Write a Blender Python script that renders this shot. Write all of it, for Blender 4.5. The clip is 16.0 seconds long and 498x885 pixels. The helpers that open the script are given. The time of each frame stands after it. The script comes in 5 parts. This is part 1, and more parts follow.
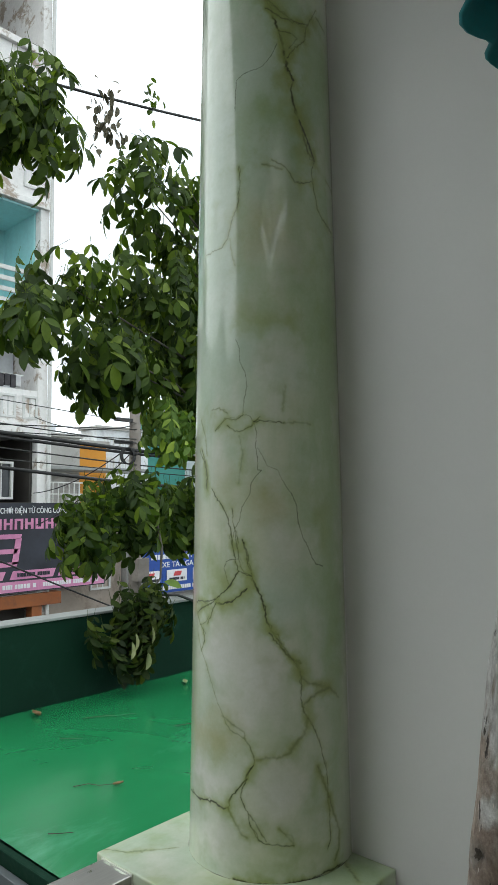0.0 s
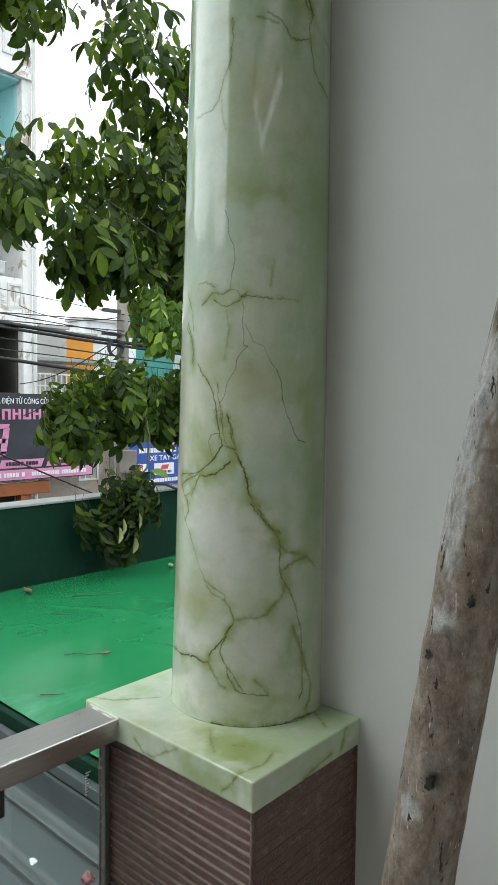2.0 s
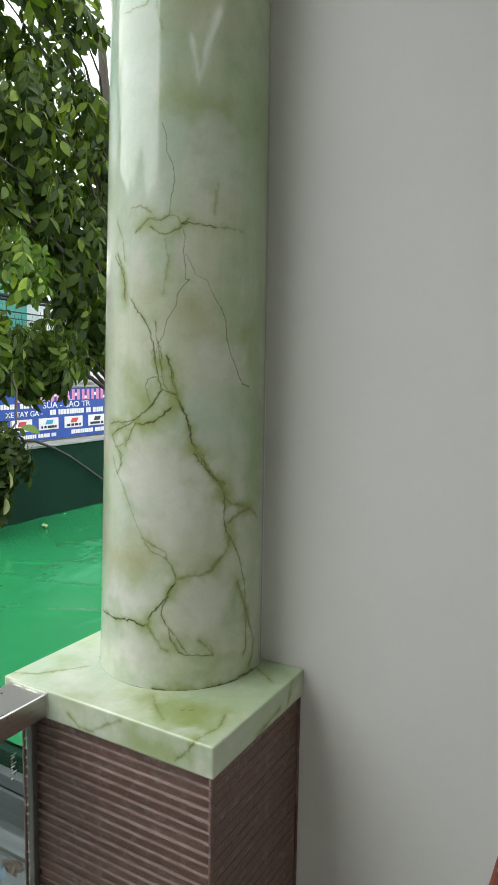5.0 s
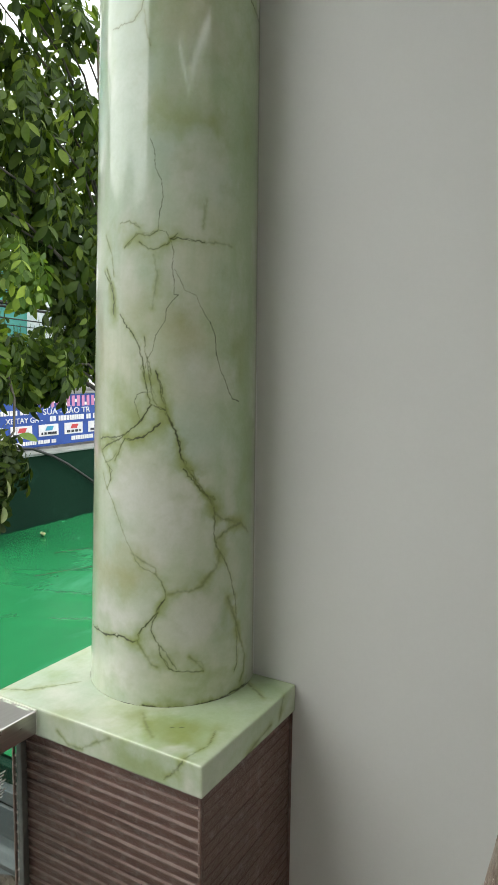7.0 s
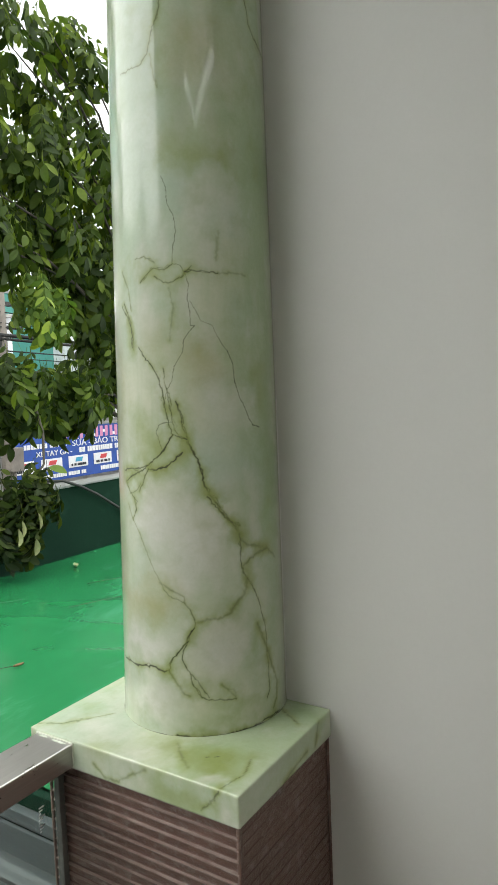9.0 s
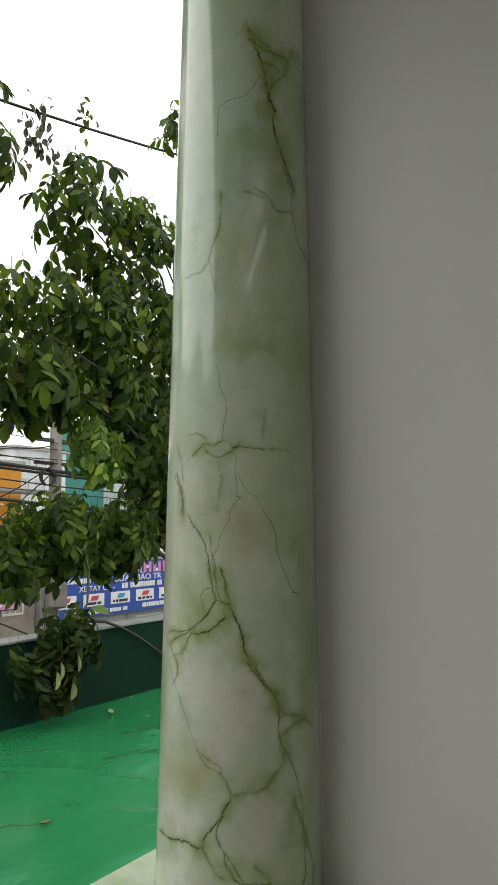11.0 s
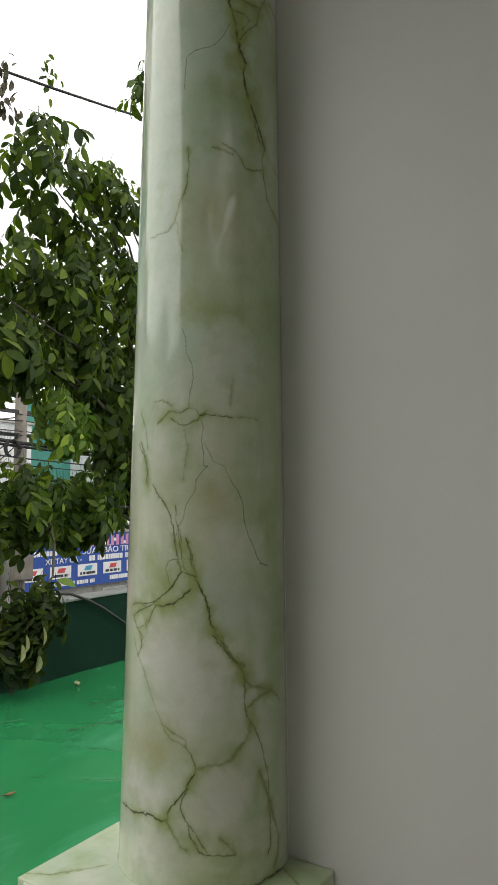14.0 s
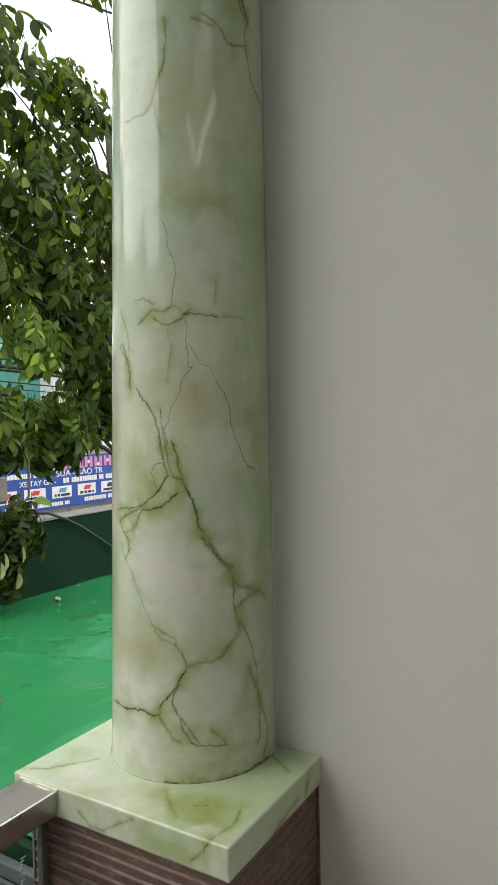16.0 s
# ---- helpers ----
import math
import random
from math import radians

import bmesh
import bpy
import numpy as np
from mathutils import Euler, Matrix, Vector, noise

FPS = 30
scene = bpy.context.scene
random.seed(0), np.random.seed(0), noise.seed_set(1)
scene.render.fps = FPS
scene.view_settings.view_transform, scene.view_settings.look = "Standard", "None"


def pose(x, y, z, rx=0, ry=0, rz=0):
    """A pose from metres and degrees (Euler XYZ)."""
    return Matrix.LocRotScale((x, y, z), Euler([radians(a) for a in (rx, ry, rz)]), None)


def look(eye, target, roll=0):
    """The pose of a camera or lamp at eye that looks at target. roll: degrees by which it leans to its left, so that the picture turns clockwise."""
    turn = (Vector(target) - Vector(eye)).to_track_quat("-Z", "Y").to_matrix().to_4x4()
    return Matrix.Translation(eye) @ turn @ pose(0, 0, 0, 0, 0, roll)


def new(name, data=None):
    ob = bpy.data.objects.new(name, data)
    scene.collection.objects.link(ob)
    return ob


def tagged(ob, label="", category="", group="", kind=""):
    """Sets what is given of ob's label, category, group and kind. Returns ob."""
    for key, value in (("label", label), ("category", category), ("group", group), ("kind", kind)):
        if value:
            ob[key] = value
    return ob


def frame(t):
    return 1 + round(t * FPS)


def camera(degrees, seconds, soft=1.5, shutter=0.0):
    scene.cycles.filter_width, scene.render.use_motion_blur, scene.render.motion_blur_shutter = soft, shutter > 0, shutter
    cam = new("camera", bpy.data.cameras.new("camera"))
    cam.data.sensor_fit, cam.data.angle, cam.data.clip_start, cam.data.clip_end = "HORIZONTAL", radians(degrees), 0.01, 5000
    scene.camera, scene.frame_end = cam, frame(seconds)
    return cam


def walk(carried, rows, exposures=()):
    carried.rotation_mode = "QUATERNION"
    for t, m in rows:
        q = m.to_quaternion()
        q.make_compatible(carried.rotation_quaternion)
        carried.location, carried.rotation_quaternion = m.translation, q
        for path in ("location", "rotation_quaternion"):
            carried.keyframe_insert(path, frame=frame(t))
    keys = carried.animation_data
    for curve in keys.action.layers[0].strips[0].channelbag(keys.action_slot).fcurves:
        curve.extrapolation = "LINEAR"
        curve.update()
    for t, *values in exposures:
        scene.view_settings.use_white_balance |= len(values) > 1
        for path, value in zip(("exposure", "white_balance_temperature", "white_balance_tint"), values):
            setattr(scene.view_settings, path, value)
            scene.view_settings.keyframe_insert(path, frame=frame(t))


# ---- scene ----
cam = camera(40.2, 16.0)
PATH = [
    (0, (0.938, -1.05, 1.657), (-0.412, 0.413, 1.854), -0.9),
    (0.5, (0.946, -1.07, 1.665), (-0.401, 0.401, 1.803), 1.8),
    (1, (0.95, -1.072, 1.653), (-0.399, 0.403, 1.709), 1.3),
    (1.5, (0.946, -1.059, 1.622), (-0.411, 0.408, 1.529), 0.7),
    (2, (0.949, -1.054, 1.615), (-0.381, 0.437, 1.513), 0.6),
    (2.5, (0.944, -1.052, 1.612), (-0.388, 0.439, 1.563), 0.9),
    (3, (0.951, -1.054, 1.616), (-0.371, 0.447, 1.588), 0.3),
    (3.5, (0.938, -1.057, 1.609), (-0.358, 0.463, 1.517), 1.2),
    (4, (0.847, -1.077, 1.581), (-0.26, 0.564, 1.298), 0.0),
    (4.5, (0.783, -1.093, 1.59), (-0.309, 0.561, 1.325), -0.4),
    (5, (0.771, -1.068, 1.588), (-0.221, 0.654, 1.362), 0.8),
    (5.2, (0.772, -1.062, 1.59), (-0.197, 0.672, 1.358), 0.9),
    (7.3, (0.785, -1.053, 1.605), (-0.224, 0.662, 1.407), 0.5),
    (7.5, (0.786, -1.056, 1.603), (-0.285, 0.624, 1.433), 0.7),
    (8, (0.792, -1.058, 1.609), (-0.283, 0.616, 1.409), -1.0),
    (8.2, (0.792, -1.052, 1.607), (-0.282, 0.625, 1.42), -1.4),
    (10.3, (0.829, -1.079, 1.639), (-0.262, 0.595, 1.718), -2.0),
    (10.5, (0.836, -1.091, 1.646), (-0.294, 0.548, 1.841), -1.7),
    (11, (0.843, -1.111, 1.666), (-0.319, 0.497, 1.927), -0.6),
    (11.5, (0.837, -1.103, 1.669), (-0.329, 0.501, 1.931), -0.7),
    (12, (0.835, -1.096, 1.668), (-0.319, 0.522, 1.892), -1.0),
    (12.5, (0.831, -1.094, 1.665), (-0.324, 0.524, 1.883), -0.9),
    (13, (0.83, -1.091, 1.665), (-0.305, 0.54, 1.888), -0.6),
    (13.5, (0.834, -1.091, 1.666), (-0.286, 0.553, 1.875), -0.5),
    (14, (0.823, -1.079, 1.661), (-0.268, 0.587, 1.843), -0.5),
    (14.5, (0.819, -1.073, 1.655), (-0.247, 0.611, 1.828), -0.4),
    (15, (0.808, -1.069, 1.651), (-0.253, 0.623, 1.76), -0.5),
    (15.5, (0.798, -1.047, 1.625), (-0.19, 0.691, 1.581), -2.1),
    (16, (0.784, -1.066, 1.627), (-0.245, 0.648, 1.578), -1.2),
]
EXPOSURES = [
    (0.0, 0.47, 6700, 2), (1.0, 0.42, 6750, 3), (1.5, 0.65, 6700, 3), (2.5, 0.95, 6700, 3), (3.5, 0.95, 6650, 4), (4.0, 1.15, 6600, 4), (5.0, 1.15, 6920, 5), (8.0, 1.12, 7150, 5),
    (10.5, 0.7, 7350, 5), (11.0, 0.42, 7350, 5), (12.0, 0.32, 7350, 4), (12.5, 0.38, 7400, 5), (13.5, 0.4, 7450, 5), (14.5, 0.55, 7550, 7), (15.0, 0.65, 7550, 8), (16.0, 0.92, 7500, 8),
]

walk(cam, [(t, look(eye, target, roll)) for t, eye, target, roll in PATH], EXPOSURES)

# ---- world and light: a bright overcast day ----
world = bpy.data.worlds.new("overcast_sky")
scene.world = world
world.use_nodes = True
wn, wl = world.node_tree.nodes, world.node_tree.links
bg = wn["Background"]
sky = wn.new("ShaderNodeTexSky")
sky.sky_type = "NISHITA"
sky.sun_disc = False
sky.sun_elevation, sky.sun_rotation = radians(62), radians(212)
sky.dust_density, sky.air_density = 6.0, 1.0
grey = wn.new("ShaderNodeRGBToBW")
cloud = wn.new("ShaderNodeMixRGB")
cloud.inputs[0].default_value = 0.9
wl.new(sky.outputs[0], grey.inputs[0])
wl.new(sky.outputs[0], cloud.inputs[1])
wl.new(grey.outputs[0], cloud.inputs[2])
layer = wn.new("ShaderNodeMixRGB")  # an even cloud layer over the clear sky
layer.inputs[0].default_value = 0.75
layer.inputs[2].default_value = (9.0, 9.7, 10.8, 1)
wl.new(cloud.outputs[0], layer.inputs[1])
wl.new(layer.outputs[0], bg.inputs[0])
bg.inputs[1].default_value = 0.15
sun = new("sun", bpy.data.lights.new("sun", "SUN"))
sun.data.energy, sun.data.angle, sun.data.color = 0.7, radians(120), (1.0, 0.97, 0.93)
sun.matrix_world = look((-2.5, -4.0, 9.0), (0, 0, 0))


# ---- materials ----
def material(name, rough=0.5, metal=0.0):
    m = bpy.data.materials.new(name)
    m.use_nodes = True
    b = m.node_tree.nodes["Principled BSDF"]
    b.inputs["Roughness"].default_value, b.inputs["Metallic"].default_value = rough, metal
    return m, m.node_tree.nodes, m.node_tree.links, b


def coords(nodes, links, scale=(1, 1, 1)):
    tc, mp = nodes.new("ShaderNodeTexCoord"), nodes.new("ShaderNodeMapping")
    mp.inputs["Scale"].default_value = scale
    links.new(tc.outputs["Object"], mp.inputs[0])
    return mp.outputs[0]


def noise_tex(nodes, links, vec, scale, detail=5, rough=0.6, distort=0.0):
    n = nodes.new("ShaderNodeTexNoise")
    n.inputs["Scale"].default_value, n.inputs["Detail"].default_value = scale, detail
    n.inputs["Roughness"].default_value, n.inputs["Distortion"].default_value = rough, distort
    links.new(vec, n.inputs["Vector"])
    return n.outputs["Fac"]


def ramp(nodes, links, fac, stops):
    r = nodes.new("ShaderNodeValToRGB")
    e = r.color_ramp.elements
    while len(e) < len(stops):
        e.new(0.5)
    for k, (p, c) in zip(e, stops):
        k.position, k.color = p, (*c, 1) if len(c) == 3 else c
    links.new(fac, r.inputs[0])
    return r.outputs[0]


def mix(nodes, links, fac, a, b, how="MIX"):
    n = nodes.new("ShaderNodeMixRGB")
    n.blend_type = how
    for socket, v in zip(n.inputs, (fac, a, b)):
        if isinstance(v, (int, float)):
            socket.default_value = v
        elif isinstance(v, tuple):
            socket.default_value = (*v, 1)
        else:
            links.new(v, socket)
    return n.outputs[0]


def bump(nodes, links, bsdf, height, strength=0.3, distance=0.002):
    n = nodes.new("ShaderNodeBump")
    n.inputs["Strength"].default_value, n.inputs["Distance"].default_value = strength, distance
    links.new(height, n.inputs["Height"])
    links.new(n.outputs[0], bsdf.inputs["Normal"])


def surface(name, a, b, scale=4.0, rough=0.6, metal=0.0, grain=60.0, stain=None, stain_at=(0.55, 0.75), bumps=0.2, depth=0.002, stretch=(1, 1, 1), vary=0.0, stain_scale=None, gmix=0.35):
    """Two tones in large soft patches, a fine grain, and stains with edges of their own."""
    m, n, l, p = material(name, rough, metal)
    v = coords(n, l, stretch)
    c = ramp(n, l, noise_tex(n, l, v, scale, 6), [(0.3, a), (0.7, b)])
    fine = noise_tex(n, l, v, grain, 4, 0.7)
    c = mix(n, l, gmix, c, ramp(n, l, fine, [(0.25, (0.55, 0.55, 0.55)), (0.75, (1.0, 1.0, 1.0))]), "MULTIPLY")
    if stain:
        s = ramp(n, l, noise_tex(n, l, v, stain_scale or scale * 2.3, 9, 0.68, 0.4), [(stain_at[0], (0, 0, 0)), (stain_at[1], (1, 1, 1))])
        c = mix(n, l, s, c, stain)
    if vary:
        info = n.new("ShaderNodeObjectInfo")
        k = ramp(n, l, info.outputs["Random"], [(0, (1 - vary,) * 3), (1, (1, 1, 1))])
        c = mix(n, l, 1.0, c, k, "MULTIPLY")
    l.new(c, p.inputs["Base Color"])
    r = ramp(n, l, fine, [(0.2, (rough * 0.8,) * 3), (0.8, (min(1, rough * 1.2),) * 3)])
    l.new(r, p.inputs["Roughness"])
    if bumps:
        bump(n, l, p, fine, bumps, depth)
    return m


def onyx_paint():
    """Lacquered faux onyx: the hand-painted colours sit in the mesh, the clear coat lies over them."""
    m, n, l, p = material("onyx_lacquer", 0.35)
    at = n.new("ShaderNodeAttribute")
    at.attribute_name = "paint"
    v = coords(n, l)
    cloudy = ramp(n, l, noise_tex(n, l, v, 22, 6, 0.65, 0.6), [(0.3, (0.90, 0.92, 0.88)), (0.7, (1, 1, 1))])
    fine = ramp(n, l, noise_tex(n, l, v, 160, 4, 0.7), [(0.3, (0.93, 0.94, 0.9)), (0.7, (1, 1, 1))])
    c = mix(n, l, 1.0, mix(n, l, 1.0, at.outputs["Color"], cloudy, "MULTIPLY"), fine, "MULTIPLY")
    l.new(c, p.inputs["Base Color"])
    p.inputs["Coat Weight"].default_value, p.inputs["Coat Roughness"].default_value = 1.0, 0.06
    p.inputs["Coat IOR"].default_value = 1.57
    p.inputs["Specular IOR Level"].default_value = 0.2
    w = noise_tex(n, l, coords(n, l, (14, 14, 0.6)), 1.0, 3)
    b = n.new("ShaderNodeBump")
    b.inputs["Strength"].default_value, b.inputs["Distance"].default_value = 0.05, 0.004
    l.new(w, b.inputs["Height"])
    l.new(b.outputs[0], p.inputs["Coat Normal"])
    return m


def leaf_green(name, dark, light):
    m, n, l, p = material(name, 0.55)
    p.inputs["Specular IOR Level"].default_value = 0.25
    geo = n.new("ShaderNodeNewGeometry")
    info = n.new("ShaderNodeObjectInfo")
    rnd = n.new("ShaderNodeMath")
    rnd.operation = "ADD"
    l.new(geo.outputs["Random Per Island"], rnd.inputs[0])
    l.new(info.outputs["Random"], rnd.inputs[1])
    half = n.new("ShaderNodeMath")
    half.operation = "FRACT"
    l.new(rnd.outputs[0], half.inputs[0])
    c = ramp(n, l, half.outputs[0], [(0.0, dark), (0.72, light), (1.0, (light[0] * 2.4, light[1] * 2.0, light[2] * 1.6))])
    v = coords(n, l)
    c = mix(n, l, 0.5, c, ramp(n, l, noise_tex(n, l, v, 30, 4), [(0.3, (0.6, 0.6, 0.55)), (0.7, (1, 1, 1))]), "MULTIPLY")
    l.new(c, p.inputs["Base Color"])
    t = n.new("ShaderNodeBsdfTranslucent")
    l.new(mix(n, l, 1.0, c, (1.5, 1.6, 0.6), "MULTIPLY"), t.inputs[0])
    s = n.new("ShaderNodeMixShader")
    s.inputs[0].default_value = 0.38
    l.new(p.outputs[0], s.inputs[1])
    l.new(t.outputs[0], s.inputs[2])
    l.new(s.outputs[0], n["Material Output"].inputs[0])
    return m


def clear_glass():
    m, n, l, p = material("clear_glass", 0.02)
    p.inputs["Base Color"].default_value = (0.86, 0.95, 0.92, 1)
    p.inputs["Transmission Weight"].default_value = 1.0
    p.inputs["IOR"].default_value = 1.45
    return m


def brushed_steel():
    m, n, l, p = material("brushed_steel", 0.28, 1.0)
    v = coords(n, l, (60, 1.5, 60))
    s = noise_tex(n, l, v, 8, 5, 0.7)
    l.new(ramp(n, l, s, [(0.3, (0.42, 0.395, 0.385)), (0.7, (0.52, 0.495, 0.48))]), p.inputs["Base Color"])
    d = noise_tex(n, l, coords(n, l), 22, 6, 0.7, 0.5)
    l.new(ramp(n, l, d, [(0.35, (0.27, 0.27, 0.27)), (0.75, (0.33, 0.33, 0.33))]), p.inputs["Roughness"])
    bump(n, l, p, s, 0.03, 0.001)
    return m


def bark():
    m, n, l, p = material("weathered_bark", 0.85)
    v = coords(n, l, (1, 1, 0.5))
    c = ramp(n, l, noise_tex(n, l, v, 30, 9, 0.72, 0.4), [(0.32, (0.22, 0.158, 0.125)), (0.5, (0.43, 0.34, 0.285)), (0.68, (0.60, 0.53, 0.47))])
    grey = ramp(n, l, noise_tex(n, l, coords(n, l), 21, 8, 0.66, 0.5), [(0.54, (0, 0, 0)), (0.66, (1, 1, 1))])
    c = mix(n, l, mix(n, l, 1.0, grey, (0.7, 0.7, 0.7), "MULTIPLY"), c, (0.47, 0.445, 0.415))
    lichen = ramp(n, l, noise_tex(n, l, coords(n, l), 24, 6, 0.65, 0.2), [(0.64, (0, 0, 0)), (0.74, (1, 1, 1))])
    c = mix(n, l, mix(n, l, 1.0, lichen, (0.6, 0.6, 0.6), "MULTIPLY"), c, (0.44, 0.47, 0.40))
    peeled = n.new("ShaderNodeAttribute")
    peeled.attribute_name = "bare"
    c = mix(n, l, peeled.outputs["Fac"], c, ramp(n, l, noise_tex(n, l, v, 70, 8, 0.72), [(0.3, (0.62, 0.605, 0.595)), (0.7, (0.86, 0.85, 0.84))]))
    fine = noise_tex(n, l, coords(n, l, (1, 1, 0.6)), 210, 6, 0.75)
    mid = noise_tex(n, l, coords(n, l, (1, 1, 0.5)), 85, 7, 0.72, 0.5)
    c = mix(n, l, 0.7, c, ramp(n, l, mid, [(0.34, (0.38, 0.35, 0.33)), (0.60, (1, 1, 1))]), "MULTIPLY")
    c = mix(n, l, 0.75, c, ramp(n, l, fine, [(0.30, (0.45, 0.43, 0.41)), (0.62, (1, 1, 1))]), "MULTIPLY")
    crack = ramp(n, l, noise_tex(n, l, coords(n, l, (1, 1, 0.35)), 130, 4, 0.7, 0.6), [(0.33, (1, 1, 1)), (0.37, (0, 0, 0))])
    c = mix(n, l, crack, c, (0.045, 0.034, 0.028))
    scratch = ramp(n, l, noise_tex(n, l, coords(n, l, (1, 1, 0.25)), 420, 2, 0.5), [(0.69, (0, 0, 0)), (0.73, (1, 1, 1))])
    c = mix(n, l, scratch, c, (0.66, 0.59, 0.53))
    at = n.new("ShaderNodeAttribute")
    at.attribute_name = "knot"
    c = mix(n, l, at.outputs["Fac"], c, (0.035, 0.028, 0.024))
    l.new(c, p.inputs["Base Color"])
    bump(n, l, p, mix(n, l, 0.5, fine, mid), 1.0, 0.005)
    return m


def chipped_paint(name, paint, under, amount=0.56):
    m, n, l, p = material(name, 0.6)
    v = coords(n, l)
    under_c = ramp(n, l, noise_tex(n, l, v, 40, 6), [(0.3, tuple(k * 0.6 for k in under)), (0.7, under)])
    paint_c = ramp(n, l, noise_tex(n, l, v, 30, 6), [(0.3, tuple(k * 0.65 for k in paint)), (0.7, paint)])
    chips = ramp(n, l, noise_tex(n, l, v, 55, 8, 0.7, 0.5), [(amount, (0, 0, 0)), (amount + 0.04, (1, 1, 1))])
    l.new(mix(n, l, chips, paint_c, under_c), p.inputs["Base Color"])
    bump(n, l, p, chips, 0.4, -0.001)
    return m


ONYX = onyx_paint()
PLASTER = surface("grey_wall_paint", (0.575, 0.575, 0.57), (0.615, 0.615, 0.61), 1.6, 0.45, grain=140, bumps=0.04, depth=0.001, gmix=0.06)
CEILING = surface("ceiling_paint", (0.76, 0.735, 0.67), (0.81, 0.785, 0.725), 1.2, 0.85, grain=90, bumps=0.05)
SILICONE = surface("grey_silicone", (0.07, 0.07, 0.066), (0.12, 0.12, 0.112), 40, 0.45, grain=200, bumps=0.3)
SEALANT = surface("sealant", (0.62, 0.68, 0.58), (0.74, 0.77, 0.70), 30, 0.3, grain=120, bumps=0.1)
RIBBED = surface("brown_ribbed_tile", (0.13, 0.066, 0.052), (0.18, 0.102, 0.083), 9, 0.36, grain=170, stain=(0.25, 0.205, 0.19), stain_at=(0.52, 0.70), bumps=0.7, depth=0.004, vary=0.22, stain_scale=45)
# Paler lips: wear, plus the light from above put into the colour.
WORN_LIT_LIP = surface("worn_lit_tile_edge", (0.19, 0.125, 0.108), (0.30, 0.235, 0.215), 30, 0.4, grain=170, bumps=0.4, depth=0.002)
MORTAR = surface("dark_mortar", (0.05, 0.04, 0.036), (0.09, 0.075, 0.07), 20, 0.9, bumps=0.3)
STEEL = brushed_steel()
BLACK_STEEL = surface("dark_bracket", (0.03, 0.03, 0.03), (0.06, 0.06, 0.06), 20, 0.45, 0.3)
GLASS = clear_glass()
GREEN_ROOF = surface("green_roof_membrane", (0.012, 0.145, 0.052), (0.017, 0.185, 0.068), 0.9, 0.24, grain=3.5, stain=(0.06, 0.26, 0.15), stain_at=(0.56, 0.80), bumps=0.12, depth=0.01, stretch=(1, 0.4, 1), stain_scale=1.5, gmix=0.15)
GREEN_WALL = surface("dark_green_parapet_paint", (0.003, 0.021, 0.012), (0.005, 0.029, 0.016), 2.0, 0.75, grain=50, stain=(0.008, 0.035, 0.022), bumps=0.1)
GREEN_WALL.node_tree.nodes["Principled BSDF"].inputs["Specular IOR Level"].default_value = 0.12
FLASHING = surface("pale_metal_flashing", (0.24, 0.25, 0.245), (0.33, 0.345, 0.335), 5, 0.55, 0.3, stain=(0.22, 0.22, 0.20), bumps=0.1)
GREY_SHEET = surface("grey_sheet_roof", (0.06, 0.07, 0.074), (0.09, 0.102, 0.107), 3, 0.4, 0.1, grain=40, stain=(0.08, 0.09, 0.09), bumps=0.1)
BARK = bark()
KNOT = surface("dark_knot", (0.02, 0.016, 0.013), (0.09, 0.07, 0.055), 160, 0.95, grain=500, bumps=0.8, depth=0.002)
TREE_BARK = surface("tree_bark", (0.035, 0.030, 0.022), (0.085, 0.072, 0.055), 8, 0.9, stretch=(1, 1, 0.3), bumps=0.6, depth=0.01)
LEAF = leaf_green("broad_leaf", (0.016, 0.034, 0.006), (0.070, 0.116, 0.018))
# Darker, browner green for the low clumps hanging at the parapet.
DARK_LEAF = leaf_green("dark_leaf", (0.010, 0.020, 0.006), (0.040, 0.062, 0.016))
YOUNG_LEAF = leaf_green("young_leaf", (0.07, 0.14, 0.025), (0.14, 0.22, 0.045))
DEAD_LEAF = surface("dry_leaf", (0.13, 0.075, 0.032), (0.25, 0.155, 0.07), 40, 0.8)
DRY_CREEPER = surface("dry_creeper", (0.05, 0.05, 0.025), (0.12, 0.10, 0.06), 20, 0.8)
PALE_LEAF = surface("pale_leaf", (0.33, 0.36, 0.16), (0.46, 0.47, 0.27), 40, 0.6)
TWIG = surface("twig", (0.03, 0.022, 0.016), (0.07, 0.05, 0.035), 40, 0.9)
RED_PAINT = chipped_paint("chipped_red_paint", (0.26, 0.075, 0.05), (0.50, 0.43, 0.36), 0.58)
CREAM_BOARD = chipped_paint("worn_cream_board", (0.40, 0.34, 0.28), (0.17, 0.12, 0.09), 0.56)
TEAL_CLOTH = surface("teal_cloth", (0.010, 0.15, 0.17), (0.02, 0.21, 0.23), 30, 0.9, grain=300, bumps=0.3, depth=0.001)
OLD_WALL = surface("peeling_facade", (0.80, 0.78, 0.76), (0.88, 0.865, 0.85), 0.5, 0.9, grain=8, stain=(0.40, 0.33, 0.27), stain_at=(0.53, 0.60), bumps=0.2, depth=0.01, stain_scale=1.5)
CONCRETE = surface("raw_concrete", (0.38, 0.37, 0.35), (0.50, 0.485, 0.46), 0.8, 0.9, grain=9, stain=(0.16, 0.14, 0.12), bumps=0.3, depth=0.01)
TEAL_WALL = surface("turquoise_room_paint", (0.36, 0.68, 0.70), (0.44, 0.76, 0.77), 0.6, 0.8, grain=6)
PALE_WALL = surface("pale_facade", (0.68, 0.71, 0.74), (0.78, 0.80, 0.82), 0.4, 0.85, grain=6, stain=(0.36, 0.36, 0.36))
ORANGE_WALL = surface("orange_facade", (0.62, 0.26, 0.03), (0.72, 0.33, 0.05), 0.5, 0.8, grain=6)
